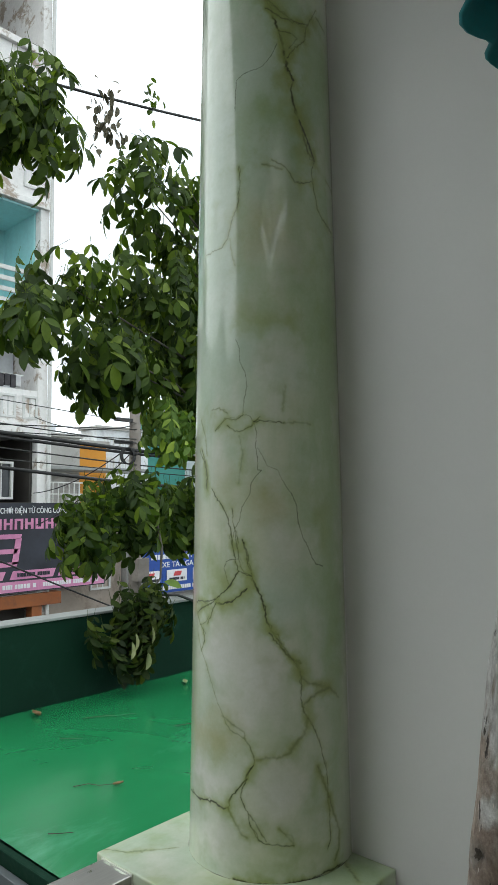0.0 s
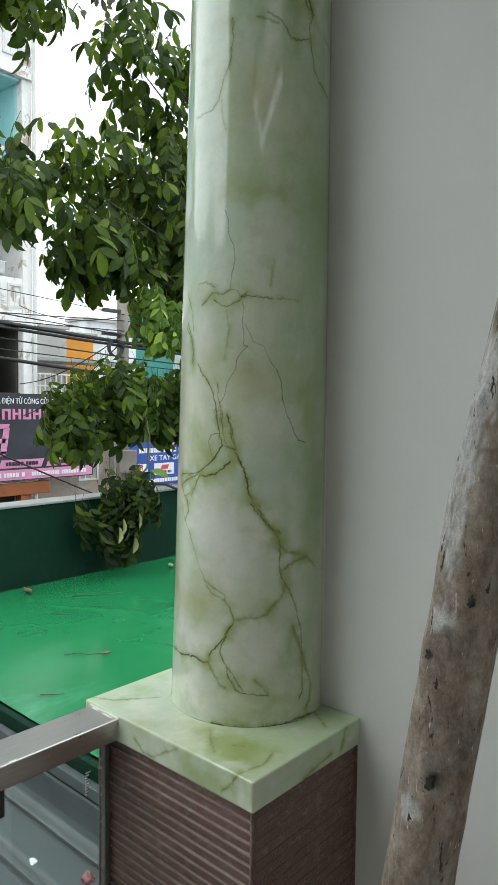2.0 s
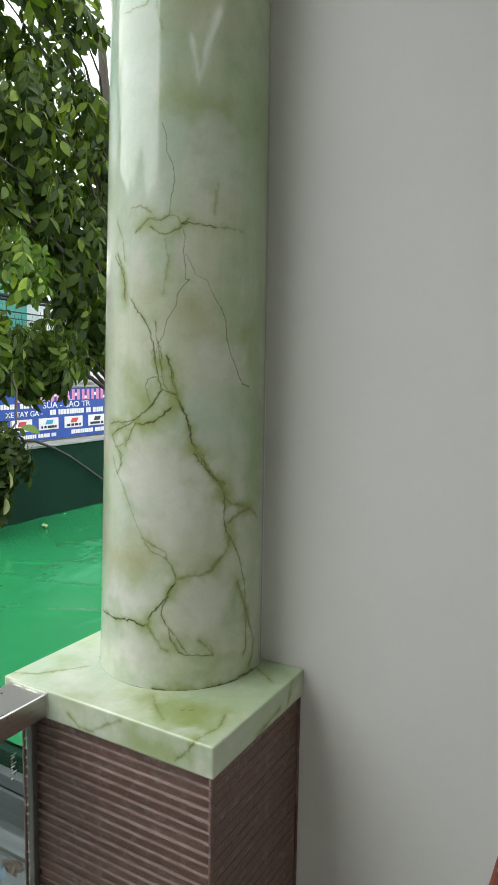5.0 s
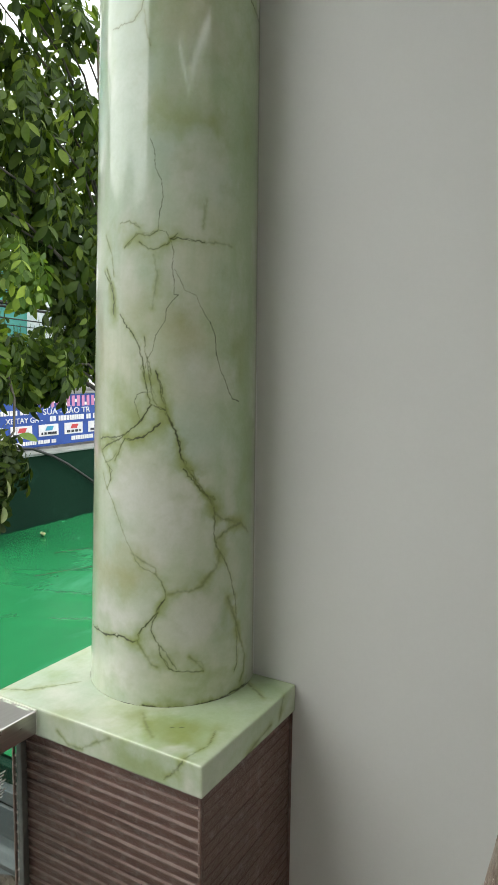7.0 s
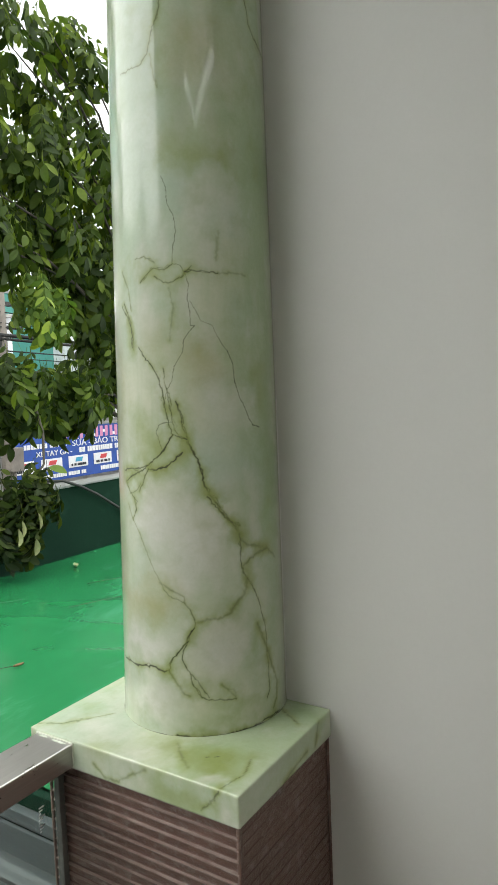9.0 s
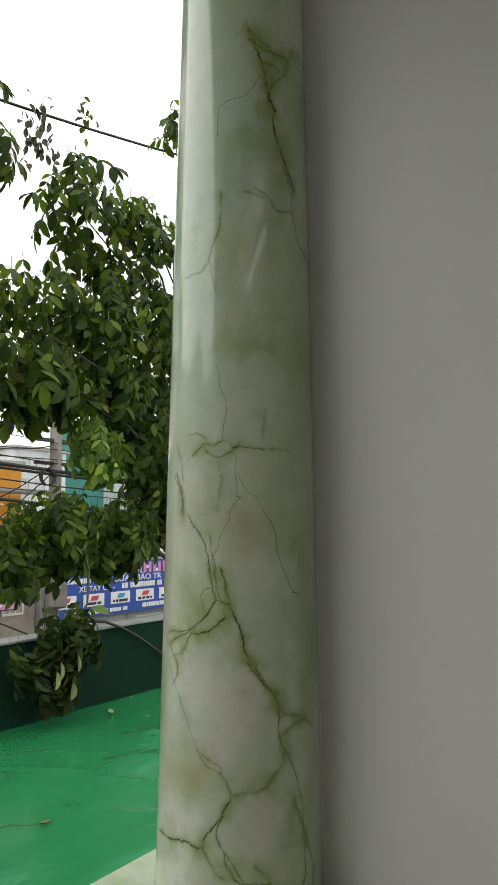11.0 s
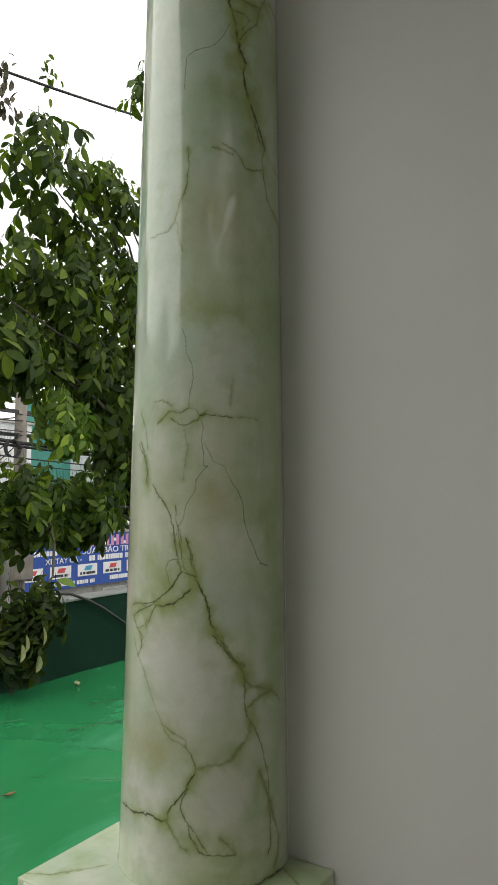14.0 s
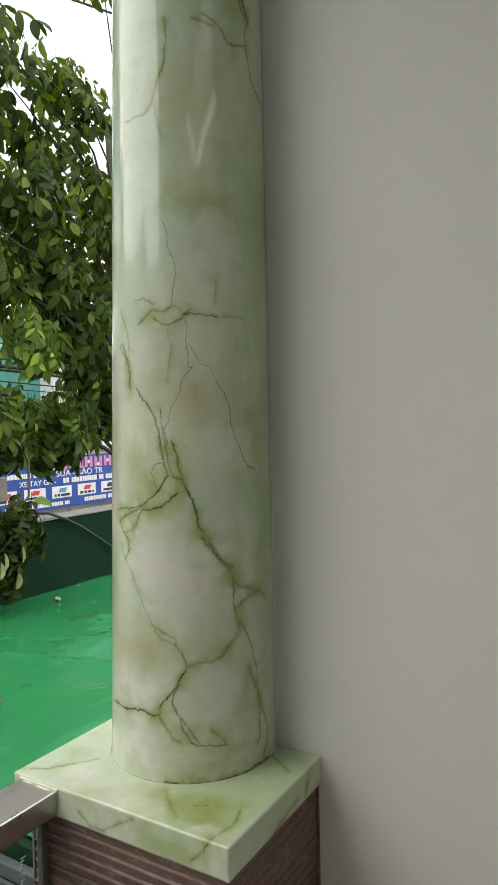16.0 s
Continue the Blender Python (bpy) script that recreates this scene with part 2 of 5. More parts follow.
TURQ_SHEET = surface("turquoise_sheet", (0.045, 0.24, 0.20), (0.07, 0.31, 0.265), 0.5, 0.6, grain=6)
# Near-black tone that puts the shade of open rooms into the colour.
SHADED_ROOM = surface("shaded_room", (0.04, 0.036, 0.033), (0.075, 0.068, 0.06), 1, 0.9, grain=8)
WINDOW_DARK = surface("dark_window_glass", (0.03, 0.035, 0.04), (0.06, 0.065, 0.07), 2, 0.15, grain=5, bumps=0)
WHITE_METAL = surface("white_painted_metal", (0.60, 0.60, 0.58), (0.74, 0.74, 0.72), 3, 0.5, grain=20)
POLE_GREY = surface("concrete_pole", (0.16, 0.14, 0.122), (0.26, 0.232, 0.205), 3, 0.9, grain=25, stain=(0.17, 0.15, 0.13))
CABLE = surface("black_cable", (0.012, 0.012, 0.012), (0.03, 0.03, 0.03), 6, 0.6)
SIGN_DARK = surface("dark_sign_vinyl", (0.012, 0.014, 0.022), (0.03, 0.034, 0.05), 1.2, 0.4, grain=8, bumps=0)
SIGN_BLUE = surface("blue_sign_vinyl", (0.012, 0.06, 0.30), (0.02, 0.085, 0.38), 1.0, 0.4, grain=8, bumps=0)
SIGN_PINK = surface("pink_sign_print", (0.60, 0.22, 0.40), (0.70, 0.30, 0.48), 1.5, 0.5, grain=10, bumps=0)
SIGN_WHITE = surface("white_sign_print", (0.72, 0.72, 0.74), (0.82, 0.82, 0.83), 2, 0.5, grain=10, bumps=0)
SIGN_RED = surface("red_sign_print", (0.55, 0.05, 0.06), (0.66, 0.08, 0.08), 2, 0.5, grain=10, bumps=0)
SIGN_CYAN = surface("cyan_sign_print", (0.03, 0.28, 0.45), (0.05, 0.36, 0.55), 2, 0.5, grain=10, bumps=0)
ASPHALT = surface("asphalt", (0.04, 0.04, 0.04), (0.065, 0.063, 0.06), 0.5, 0.9, grain=20, bumps=0.3)
TILE_FLOOR = surface("balcony_floor_tile", (0.42, 0.40, 0.37), (0.50, 0.475, 0.44), 2, 0.5, grain=30)
BROWN_WALL = surface("brown_stained_plaster", (0.30, 0.245, 0.20), (0.42, 0.36, 0.31), 0.8, 0.9, grain=9, stain=(0.16, 0.12, 0.09), bumps=0.2, depth=0.01)
# Orange for the shop front, with the shade under the sign mixed in.
SHADED_ORANGE = surface("shaded_orange_paint", (0.24, 0.07, 0.018), (0.33, 0.105, 0.03), 0.8, 0.7, grain=9, stain=(0.12, 0.05, 0.03))
CLOTH_DARK = surface("dark_laundry", (0.03, 0.03, 0.035), (0.09, 0.08, 0.085), 6, 0.95)
CLOTH_PALE = surface("pale_laundry", (0.45, 0.45, 0.47), (0.6, 0.6, 0.6), 6, 0.95)
PINK_FILM = surface("pink_plastic", (0.17, 0.045, 0.05), (0.26, 0.10, 0.10), 30, 0.4)
BLUE_FILM = surface("blue_plastic", (0.05, 0.09, 0.13), (0.09, 0.14, 0.18), 30, 0.4)


# ---- building helpers ----
def put_mesh(name, me, mat, parent=None, label="", smooth=False):
    if mat:
        me.materials.append(mat)
    if smooth:
        for f in me.polygons:
            f.use_smooth = True
    ob = new(name, me)
    ob.parent = parent
    if label:
        ob["label"] = label
    return ob


def part(name, bm, mat, parent=None, label="", smooth=False):
    me = bpy.data.meshes.new(name)
    bm.normal_update()
    bm.to_mesh(me)
    bm.free()
    return put_mesh(name, me, mat, parent, label, smooth)


def raw(name, verts, faces, mat, parent=None, label="", smooth=False):
    me = bpy.data.meshes.new(name)
    me.from_pydata([tuple(v) for v in verts], [], [tuple(f) for f in faces])
    me.update()
    return put_mesh(name, me, mat, parent, label, smooth)


def empty(name, at=(0, 0, 0)):
    e = new(name)
    e.empty_display_size = 0.05
    e.location = at
    bpy.context.view_layer.update()
    return e


def box(x0, x1, y0, y1, z0, z1, bevel=0.0, bm=None):
    """A box between two corners, with softened edges, in a bmesh of its own or added to one."""
    b = bmesh.new()
    bmesh.ops.create_cube(b, size=1.0)
    for v in b.verts:
        v.co = Vector(((x0 + x1) / 2 + v.co.x * (x1 - x0), (y0 + y1) / 2 + v.co.y * (y1 - y0), (z0 + z1) / 2 + v.co.z * (z1 - z0)))
    if bevel:
        bmesh.ops.bevel(b, geom=b.edges[:], offset=bevel, segments=2, affect="EDGES", profile=0.6)
    if bm is None:
        return b
    me = bpy.data.meshes.new("t")
    b.to_mesh(me)
    b.free()
    bm.from_mesh(me)
    bpy.data.meshes.remove(me)
    return bm


def tube(points, radius, sides=8, bm=None, ends=True):
    """A round bar along points; radius is a number or one for each point."""
    bm = bm or bmesh.new()
    pts = [Vector(p) for p in points]
    rad = radius if isinstance(radius, (list, tuple)) else [radius] * len(pts)
    rings = []
    side = None
    for i, p in enumerate(pts):
        d = (pts[min(i + 1, len(pts) - 1)] - pts[max(i - 1, 0)]).normalized()
        if side is None:
            side = d.orthogonal().normalized()
        side = (side - d * side.dot(d)).normalized()
        up = d.cross(side)
        rings.append([bm.verts.new(p + (side * math.cos(a) + up * math.sin(a)) * rad[i]) for a in (2 * math.pi * k / sides for k in range(sides))])
    for a, b in zip(rings, rings[1:]):
        for k in range(sides):
            bm.faces.new((a[k], a[(k + 1) % sides], b[(k + 1) % sides], b[k]))
    if ends:
        bm.faces.new(rings[0][::-1])
        bm.faces.new(rings[-1])
    return bm


def sag(a, b, drop, n=16):
    a, b = Vector(a), Vector(b)
    return [a.lerp(b, k / n) - Vector((0, 0, 4 * drop * (k / n) * (1 - k / n))) for k in range(n + 1)]


def under(ob, parent):
    ob.parent = parent
    ob.matrix_parent_inverse = parent.matrix_world.inverted()
    return ob


def lattice(x, y, seed):
    """Smooth value noise on arrays, 0 to 1."""
    g = np.random.RandomState(seed).rand(97, 97)
    xi, yi = np.floor(x).astype(int), np.floor(y).astype(int)
    fx, fy = x - xi, y - yi
    fx, fy = fx * fx * (3 - 2 * fx), fy * fy * (3 - 2 * fy)
    q = lambda i, j: g[(xi + i) % 97, (yi + j) % 97]
    return (q(0, 0) * (1 - fx) + q(1, 0) * fx) * (1 - fy) + (q(0, 1) * (1 - fx) + q(1, 1) * fx) * fy


def fractal(x, y, seed, octaves=4):
    return sum(lattice(x * 2 ** k, y * 2 ** k, seed + k) * 0.5 ** (k + 1) for k in range(octaves)) / (1 - 0.5 ** octaves)


# ---- faux onyx: clouds, tinted patches and veins painted over a surface u, v in metres ----
PALE, CLEAR, MINT, BLUISH = (np.array(c) for c in ((0.575, 0.60, 0.49), (0.63, 0.637, 0.595), (0.43, 0.52, 0.355), (0.47, 0.565, 0.49)))
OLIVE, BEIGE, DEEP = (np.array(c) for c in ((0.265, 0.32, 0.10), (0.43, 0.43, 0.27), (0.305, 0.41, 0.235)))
VEIN = np.array((0.040, 0.046, 0.016))


def blend(col, colour, k):
    col[:] = col * (1 - k[..., None]) + colour * k[..., None]


def jagged(pts, rng, step, amount):
    """The bends of a vein joined by a hand-drawn, slightly shaky line."""
    out = [pts[0]]
    for (a, b), (c, d) in zip(pts, pts[1:]):
        n = max(1, round(math.hypot(c - a, d - b) / step))
        for k in range(1, n + 1):
            w = amount if k < n else amount * 0.4
            out.append((a + (c - a) * k / n + rng.gauss(0, w), b + (d - b) * k / n + rng.gauss(0, w)))
    return out


def onyx(u, v, veins, patches, seed, green=0.5):
    col = np.empty((*u.shape, 3))
    col[:] = MINT
    cloud = fractal(u * 14 + 7, v * 11 + 3, seed + 9, 5)
    blend(col, PALE, np.clip((fractal(u * 7, v * 4, seed, 4) - green + 0.16) / 0.34, 0, 1))
    blend(col, BLUISH, np.clip((fractal(u * 8 + 3, v * 4, seed + 5, 4) - 0.46) / 0.25, 0, 1) * 0.6)
    blend(col, DEEP, np.clip((cloud - 0.54) / 0.22, 0, 1) * 0.38)
    # brushed streaks and thin whitish washes
    blend(col, DEEP, np.clip((fractal(u * 75, v * 5, seed + 13, 4) - 0.56) / 0.2, 0, 1) * 0.14)
    blend(col, CLEAR, np.clip((fractal(u * 24 + 5, v * 13, seed + 17, 5) - 0.52) / 0.18, 0, 1) * 0.4)
    wu = u + (fractal(u * 26, v * 26, seed + 20, 4) - 0.5) * 0.07
    wv = v + (fractal(u * 26, v * 26, seed + 30, 4) - 0.5) * 0.07
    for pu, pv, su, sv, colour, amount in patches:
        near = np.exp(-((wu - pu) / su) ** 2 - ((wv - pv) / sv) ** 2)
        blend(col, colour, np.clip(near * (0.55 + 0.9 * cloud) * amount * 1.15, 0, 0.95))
    mottle = fractal(u * 60, v * 60, seed + 70, 4)
    smoke = fractal(u * 34, v * 34, seed + 60, 4)
    blend(col, OLIVE, np.clip((smoke - 0.50) * 3.0, 0, 1) * np.clip((cloud - 0.40) * 4, 0, 1) * 0.28)
    for number, (width, dark, halo, bends) in enumerate(veins):
        rng = random.Random(seed * 100 + number)
        fine = width < 0.001
        reach = 0.004 + width * 16
        us, vs = [p[0] for p in bends], [p[1] for p in bends]
        box_ = (u > min(us) - reach) & (u < max(us) + reach) & (v > min(vs) - reach) & (v < max(vs) + reach)
        if not box_.any():
            continue
        cu, cv, m, sm, old = u[box_], v[box_], mottle[box_], smoke[box_], col[box_]
        strands = [(0.0035, 0.0004, 1.0)] if fine else [(0.0045, 0.0008, 1.0), (0.008, 0.0026, 0.8)]
        for step, shake, share in strands:
            pts = jagged(bends, rng, step, shake)
            best, thick = np.full(cu.shape, 9.0), np.ones(cu.shape)
            for (a, b), (c, d) in zip(pts, pts[1:]):
                du, dv = c - a, d - b
                s = np.clip(((cu - a) * du + (cv - b) * dv) / (du * du + dv * dv + 1e-12), 0, 1)
                gap = np.hypot(cu - a - s * du, cv - b - s * dv)
                thick = np.where(gap < best, rng.uniform(0.55, 1.25), thick)
                best = np.minimum(best, gap)
            if share == 1.0 and halo > 0.1:
                soft = np.exp(-(best / (width * 3.4)) ** 1.4) * halo * np.clip((m - 0.18) * 2.2, 0, 1) * 0.95
                soft += np.exp(-(best / (width * 9 + 0.003)) ** 1.6) * halo * np.clip((sm - 0.34) * 2.8, 0, 1) * 0.75
                blend(old, OLIVE, np.clip(soft, 0, 0.8))
            faint = dark < 0.5
            w = (1.9 if faint else 1.0) * max(width * (0.82 if share == 1.0 else 0.55), 0.00075) * thick
            k = np.exp(-(best / w) ** 2) * dark * share * (np.clip(0.45 + 1.1 * m, 0, 1.1) if share == 1.0 else np.clip((sm - 0.40) * 6, 0, 1))
            blend(old, VEIN, np.clip(k * (0.95 if fine else 0.75 if faint else 1.1), 0, 0.96))
        col[box_] = old
    return np.clip(col, 0.02, 0.9)


def painted(me, colours):
    a = me.color_attributes.new("paint", "FLOAT_COLOR", "POINT")
    a.data.foreach_set("color", np.hstack([colours.reshape(-1, 3), np.ones((colours.size // 3, 1))]).astype(np.float32).ravel())


def grid_faces(rows, cols, wrap=False, start=0):
    i, j = np.meshgrid(np.arange(rows - 1), np.arange(cols if wrap else cols - 1), indexing="ij")
    k = (j + 1) % cols
    return np.stack([start + i * cols + j, start + i * cols + k, start + (i + 1) * cols + k, start + (i + 1) * cols + j], -1).reshape(-1, 4)


def grid_mesh(name, verts, faces):
    me = bpy.data.meshes.new(name)
    me.vertices.add(len(verts))
    me.vertices.foreach_set("co", verts.astype(np.float32).ravel())
    me.loops.add(faces.size)
    me.loops.foreach_set("vertex_index", faces.astype(np.int32).ravel())
    me.polygons.add(len(faces))
    me.polygons.foreach_set("loop_start", np.arange(0, faces.size, 4, dtype=np.int32))
    me.polygons.foreach_set("use_smooth", np.ones(len(faces), dtype=bool))
    me.update(calc_edges=True)
    return me


# ---- the balcony: floor, walls, ceiling ----
WALL_Y, CEIL, SOUTH = 0.091, 3.3, -2.4
tagged(part("floor", box(-0.25, 2.6, SOUTH - 0.2, WALL_Y, -0.15, 0.0), TILE_FLOOR), "balcony floor of plain pale grey-beige tiles", "floor", kind="structure")
tagged(part("wall_north", box(-0.08, 2.6, WALL_Y, 0.24, -0.15, CEIL), PLASTER), "smooth grey painted plaster wall beside the column", "wall", kind="structure")
# Unseen side walls and ceiling, added to shape the light and the column's reflections.
tagged(part("wall_south", box(-0.27, 2.6, SOUTH - 0.2, SOUTH, -0.15, CEIL, bm=box(1.45, 2.6, SOUTH - 0.2, SOUTH, CEIL + 0.2, 4.3)), CEILING), "unseen cream painted side wall of the balcony", "wall", kind="structure")
tagged(part("wall_east", box(2.6, 2.8, SOUTH - 0.2, 0.24, -0.15, CEIL, bm=box(2.6, 2.8, SOUTH - 0.2, -0.5, CEIL + 0.2, 4.3)), CEILING), "unseen cream end wall added to close the balcony", "wall", kind="structure")
# The open corner and its upstands are an added light well for fill.
tagged(part("ceiling", box(1.55, 2.8, -0.6, 0.24, CEIL, CEIL + 0.2, bm=box(-0.25, 1.55, SOUTH - 0.2, 0.24, CEIL, CEIL + 0.2)), CEILING), "unseen cream ceiling slab with an added opening for sky light", "ceiling", kind="structure")
for k, (x0, x1, y0, y1) in enumerate(((1.45, 1.55, SOUTH, -0.6), (1.45, 2.6, -0.6, -0.5))):
    tagged(part("wall_light_well_%d" % (k + 1), box(x0, x1, y0, y1, CEIL + 0.2, 4.3), CEILING), "unseen upstand added round the ceiling opening for fill light", "wall", kind="structure")

# ---- round onyx column ----
CX, CY, RAD, TAPER, LEAN_X, LEAN_Y = -0.0111, 0.0248, 0.1631, 0.0156, 0.0215, -0.0087


COLUMN_VEINS, COLUMN_PATCHES = [], []


def vein(width, dark, halo, *pts):
    """A painted vein on the column by its bends: degrees round the axis and height."""
    COLUMN_VEINS.append((width, dark, halo, [(radians(a) * RAD, z) for a, z in pts]))


def patch(angle, z, su, sv, colour, amount):
    """A tinted cloud on the column: degrees round the axis, height, its half sizes."""
    COLUMN_PATCHES.append((radians(angle) * RAD, z, su, sv, colour, amount))


vein(0.0027, 1.2, 0.9, (-48.7, 2.673), (-44.1, 2.650), (-37.6, 2.605), (-33.8, 2.577), (-33.0, 2.548), (-31.1, 2.520), (-25.1, 2.507), (-27.3, 2.482), (-25.4, 2.454), (-20.3, 2.423), (-16.5, 2.391), (-12.0, 2.360), (-6.0, 2.348))
vein(0.0034, 1.0, 0.9, (-32.9, 2.560), (-30.1, 2.527), (-25.1, 2.504))
vein(0.0030, 1.0, 0.9, (-20.3, 2.423), (-15.3, 2.398), (-9.2, 2.368), (-5.3, 2.349))
vein(0.0012, 0.7, 0.5, (-6.0, 2.348), (-9.1, 2.324), (-7.4, 2.294), (-3.6, 2.251), (2.7, 2.234), (19.3, 2.220))
vein(0.0022, 0.5, 0.8, (-48.7, 2.673), (-36.0, 2.644), (-23.1, 2.627), (-11.0, 2.626))
vein(0.0016, 0.6, 0.9, (1.6, 2.679), (-10.9, 2.628), (-13.9, 2.595), (-23.5, 2.571), (-30.0, 2.548))
vein(0.0012, 0.45, 0.6, (1.4, 2.663), (8.7, 2.656), (17.9, 2.653))
vein(0.0016, 0.5, 0.8, (-37.6, 2.603), (-26.0, 2.601), (-20.6, 2.594), (-28.8, 2.569))
vein(0.0018, 0.5, 0.8, (-48.0, 2.649), (-33.8, 2.630), (-18.3, 2.629), (-9.2, 2.634))
vein(0.0008, 0.85, 0.1, (-38.7, 2.575), (-43.4, 2.550), (-50.3, 2.528), (-54.8, 2.523), (-61.5, 2.520), (-67.1, 2.516), (-72.7, 2.507), (-73.6, 2.478), (-74.0, 2.444))
vein(0.0014, 0.55, 0.6, (-43.9, 2.334), (-34.9, 2.324), (-30.3, 2.313), (-25.5, 2.293), (-17.4, 2.294), (-9.3, 2.304))
vein(0.0012, 0.4, 0.5, (-51.8, 2.326), (-41.8, 2.320), (-35.9, 2.316))
vein(0.0008, 0.3, 0.3, (10.0, 2.323), (25.5, 2.311), (30.3, 2.286))
vein(0.0013, 0.5, 0.5, (-70.3, 2.328), (-69.3, 2.293), (-71.0, 2.255), (-76.9, 2.218), (-80.2, 2.186), (-86.7, 2.170), (-95.3, 2.170), (-105.7, 2.169))
vein(0.0010, 0.3, 0.4, (-78.2, 2.185), (-76.2, 2.151), (-73.3, 2.128))
vein(0.0008, 0.85, 0.05, (-72.9, 1.984), (-69.8, 1.964), (-69.3, 1.937), (-65.1, 1.916), (-63.8, 1.889), (-66.2, 1.863), (-67.0, 1.837), (-61.7, 1.833), (-58.9, 1.821), (-56.6, 1.800), (-57.7, 1.774), (-56.2, 1.753), (-56.2, 1.731), (-53.5, 1.730))
vein(0.0008, 0.6, 0.05, (-56.2, 1.772), (-51.9, 1.753), (-49.2, 1.738), (-41.8, 1.730), (-39.4, 1.714), (-35.4, 1.696), (-32.1, 1.686))
vein(0.0009, 1.0, 0.05, (-32.1, 1.686), (-28.8, 1.666), (-27.7, 1.635), (-24.3, 1.604), (-20.7, 1.588), (-17.4, 1.567), (-13.9, 1.554), (-7.7, 1.549))
vein(0.0008, 0.8, 0.05, (-53.5, 1.730), (-57.7, 1.718), (-60.8, 1.707), (-61.6, 1.687), (-67.8, 1.662), (-69.4, 1.637), (-73.4, 1.622), (-74.2, 1.607))
vein(0.0011, 0.5, 0.6, (-95.3, 1.851), (-87.2, 1.854), (-79.9, 1.842))
vein(0.0011, 0.6, 0.6, (-91.0, 1.810), (-84.5, 1.824), (-79.9, 1.832), (-72.4, 1.827), (-67.0, 1.835))
vein(0.0010, 0.6, 0.6, (-79.8, 1.818), (-73.2, 1.806), (-66.9, 1.806), (-60.9, 1.813), (-57.0, 1.824), (-54.2, 1.831))
vein(0.0012, 0.75, 0.5, (-58.9, 1.822), (-49.1, 1.822), (-37.0, 1.819))
vein(0.0012, 0.3, 0.4, (-37.0, 1.819), (-26.1, 1.820), (-16.2, 1.818))
vein(0.0016, 0.2, 0.5, (-37.7, 1.841), (-36.8, 1.868), (-35.5, 1.889))
vein(0.0012, 0.25, 0.5, (-69.8, 1.796), (-67.2, 1.764), (-68.8, 1.734), (-70.0, 1.708))
vein(0.0009, 0.4, 0.6, (-110.7, 1.836), (-103.1, 1.802), (-100.6, 1.764))
vein(0.0015, 0.9, 0.8, (-108.9, 1.779), (-104.7, 1.761), (-101.0, 1.739), (-99.5, 1.724), (-99.2, 1.697))
vein(0.0014, 0.9, 0.8, (-111.8, 1.775), (-105.0, 1.754), (-101.1, 1.733), (-100.2, 1.700))
vein(0.0014, 1.0, 0.7, (-94.3, 1.699), (-88.8, 1.679), (-83.4, 1.664), (-79.2, 1.645), (-76.2, 1.621), (-74.9, 1.592), (-72.8, 1.564), (-70.0, 1.544))
vein(0.0010, 0.7, 0.6, (-75.3, 1.660), (-74.3, 1.631), (-71.1, 1.607), (-70.2, 1.578), (-68.9, 1.554), (-66.3, 1.543))
vein(0.0016, 0.9, 0.7, (-67.4, 1.602), (-64.7, 1.583), (-63.5, 1.559), (-60.8, 1.540))
vein(0.0017, 1.1, 0.7, (-60.8, 1.540), (-58.5, 1.521), (-54.1, 1.496), (-51.4, 1.472), (-50.2, 1.452), (-47.6, 1.437), (-43.5, 1.422), (-40.8, 1.407), (-36.9, 1.394), (-32.9, 1.383), (-27.5, 1.376))
vein(0.0010, 0.6, 0.6, (-48.3, 1.437), (-42.8, 1.429), (-40.5, 1.412))
vein(0.0008, 0.8, 0.2, (-73.2, 1.626), (-72.2, 1.602), (-70.6, 1.578), (-70.1, 1.566), (-76.6, 1.565), (-79.8, 1.561), (-81.8, 1.548), (-79.6, 1.534), (-77.9, 1.520))
vein(0.0015, 1.1, 0.8, (-70.0, 1.544), (-72.6, 1.534), (-75.6, 1.520), (-79.5, 1.509), (-85.3, 1.497), (-91.1, 1.485), (-98.7, 1.477), (-108.0, 1.465), (-112.5, 1.458))
vein(0.0015, 1.0, 0.8, (-63.9, 1.513), (-68.6, 1.501), (-74.2, 1.490), (-82.2, 1.482), (-88.7, 1.484))
vein(0.0013, 0.9, 0.8, (-88.8, 1.490), (-96.1, 1.485), (-108.2, 1.483), (-114.5, 1.478))
vein(0.0012, 0.8, 0.7, (-70.0, 1.544), (-65.2, 1.540), (-60.8, 1.535))
vein(0.0010, 0.7, 0.6, (-88.7, 1.484), (-92.4, 1.468), (-95.8, 1.452), (-97.3, 1.442))
vein(0.0010, 0.7, 0.6, (-112.5, 1.458), (-107.7, 1.439), (-103.0, 1.430), (-101.0, 1.410), (-105.1, 1.388))
vein(0.0009, 0.6, 0.5, (-95.9, 1.457), (-100.1, 1.444), (-107.7, 1.437))
vein(0.0016, 1.0, 0.7, (-48.9, 1.433), (-44.1, 1.418), (-41.5, 1.408), (-36.6, 1.392), (-30.8, 1.381), (-28.0, 1.361))
vein(0.0014, 0.5, 0.7, (-44.1, 1.423), (-37.7, 1.402), (-32.4, 1.382), (-29.2, 1.366))
vein(0.0018, 0.8, 0.7, (-28.0, 1.361), (-26.9, 1.336), (-27.8, 1.317), (-26.3, 1.292), (-23.0, 1.278))
vein(0.0011, 0.8, 0.5, (-23.0, 1.278), (-17.7, 1.254), (-14.0, 1.233), (-11.7, 1.207), (-8.3, 1.175), (-7.6, 1.136), (-6.9, 1.097), (-6.3, 1.058), (-9.3, 1.042))
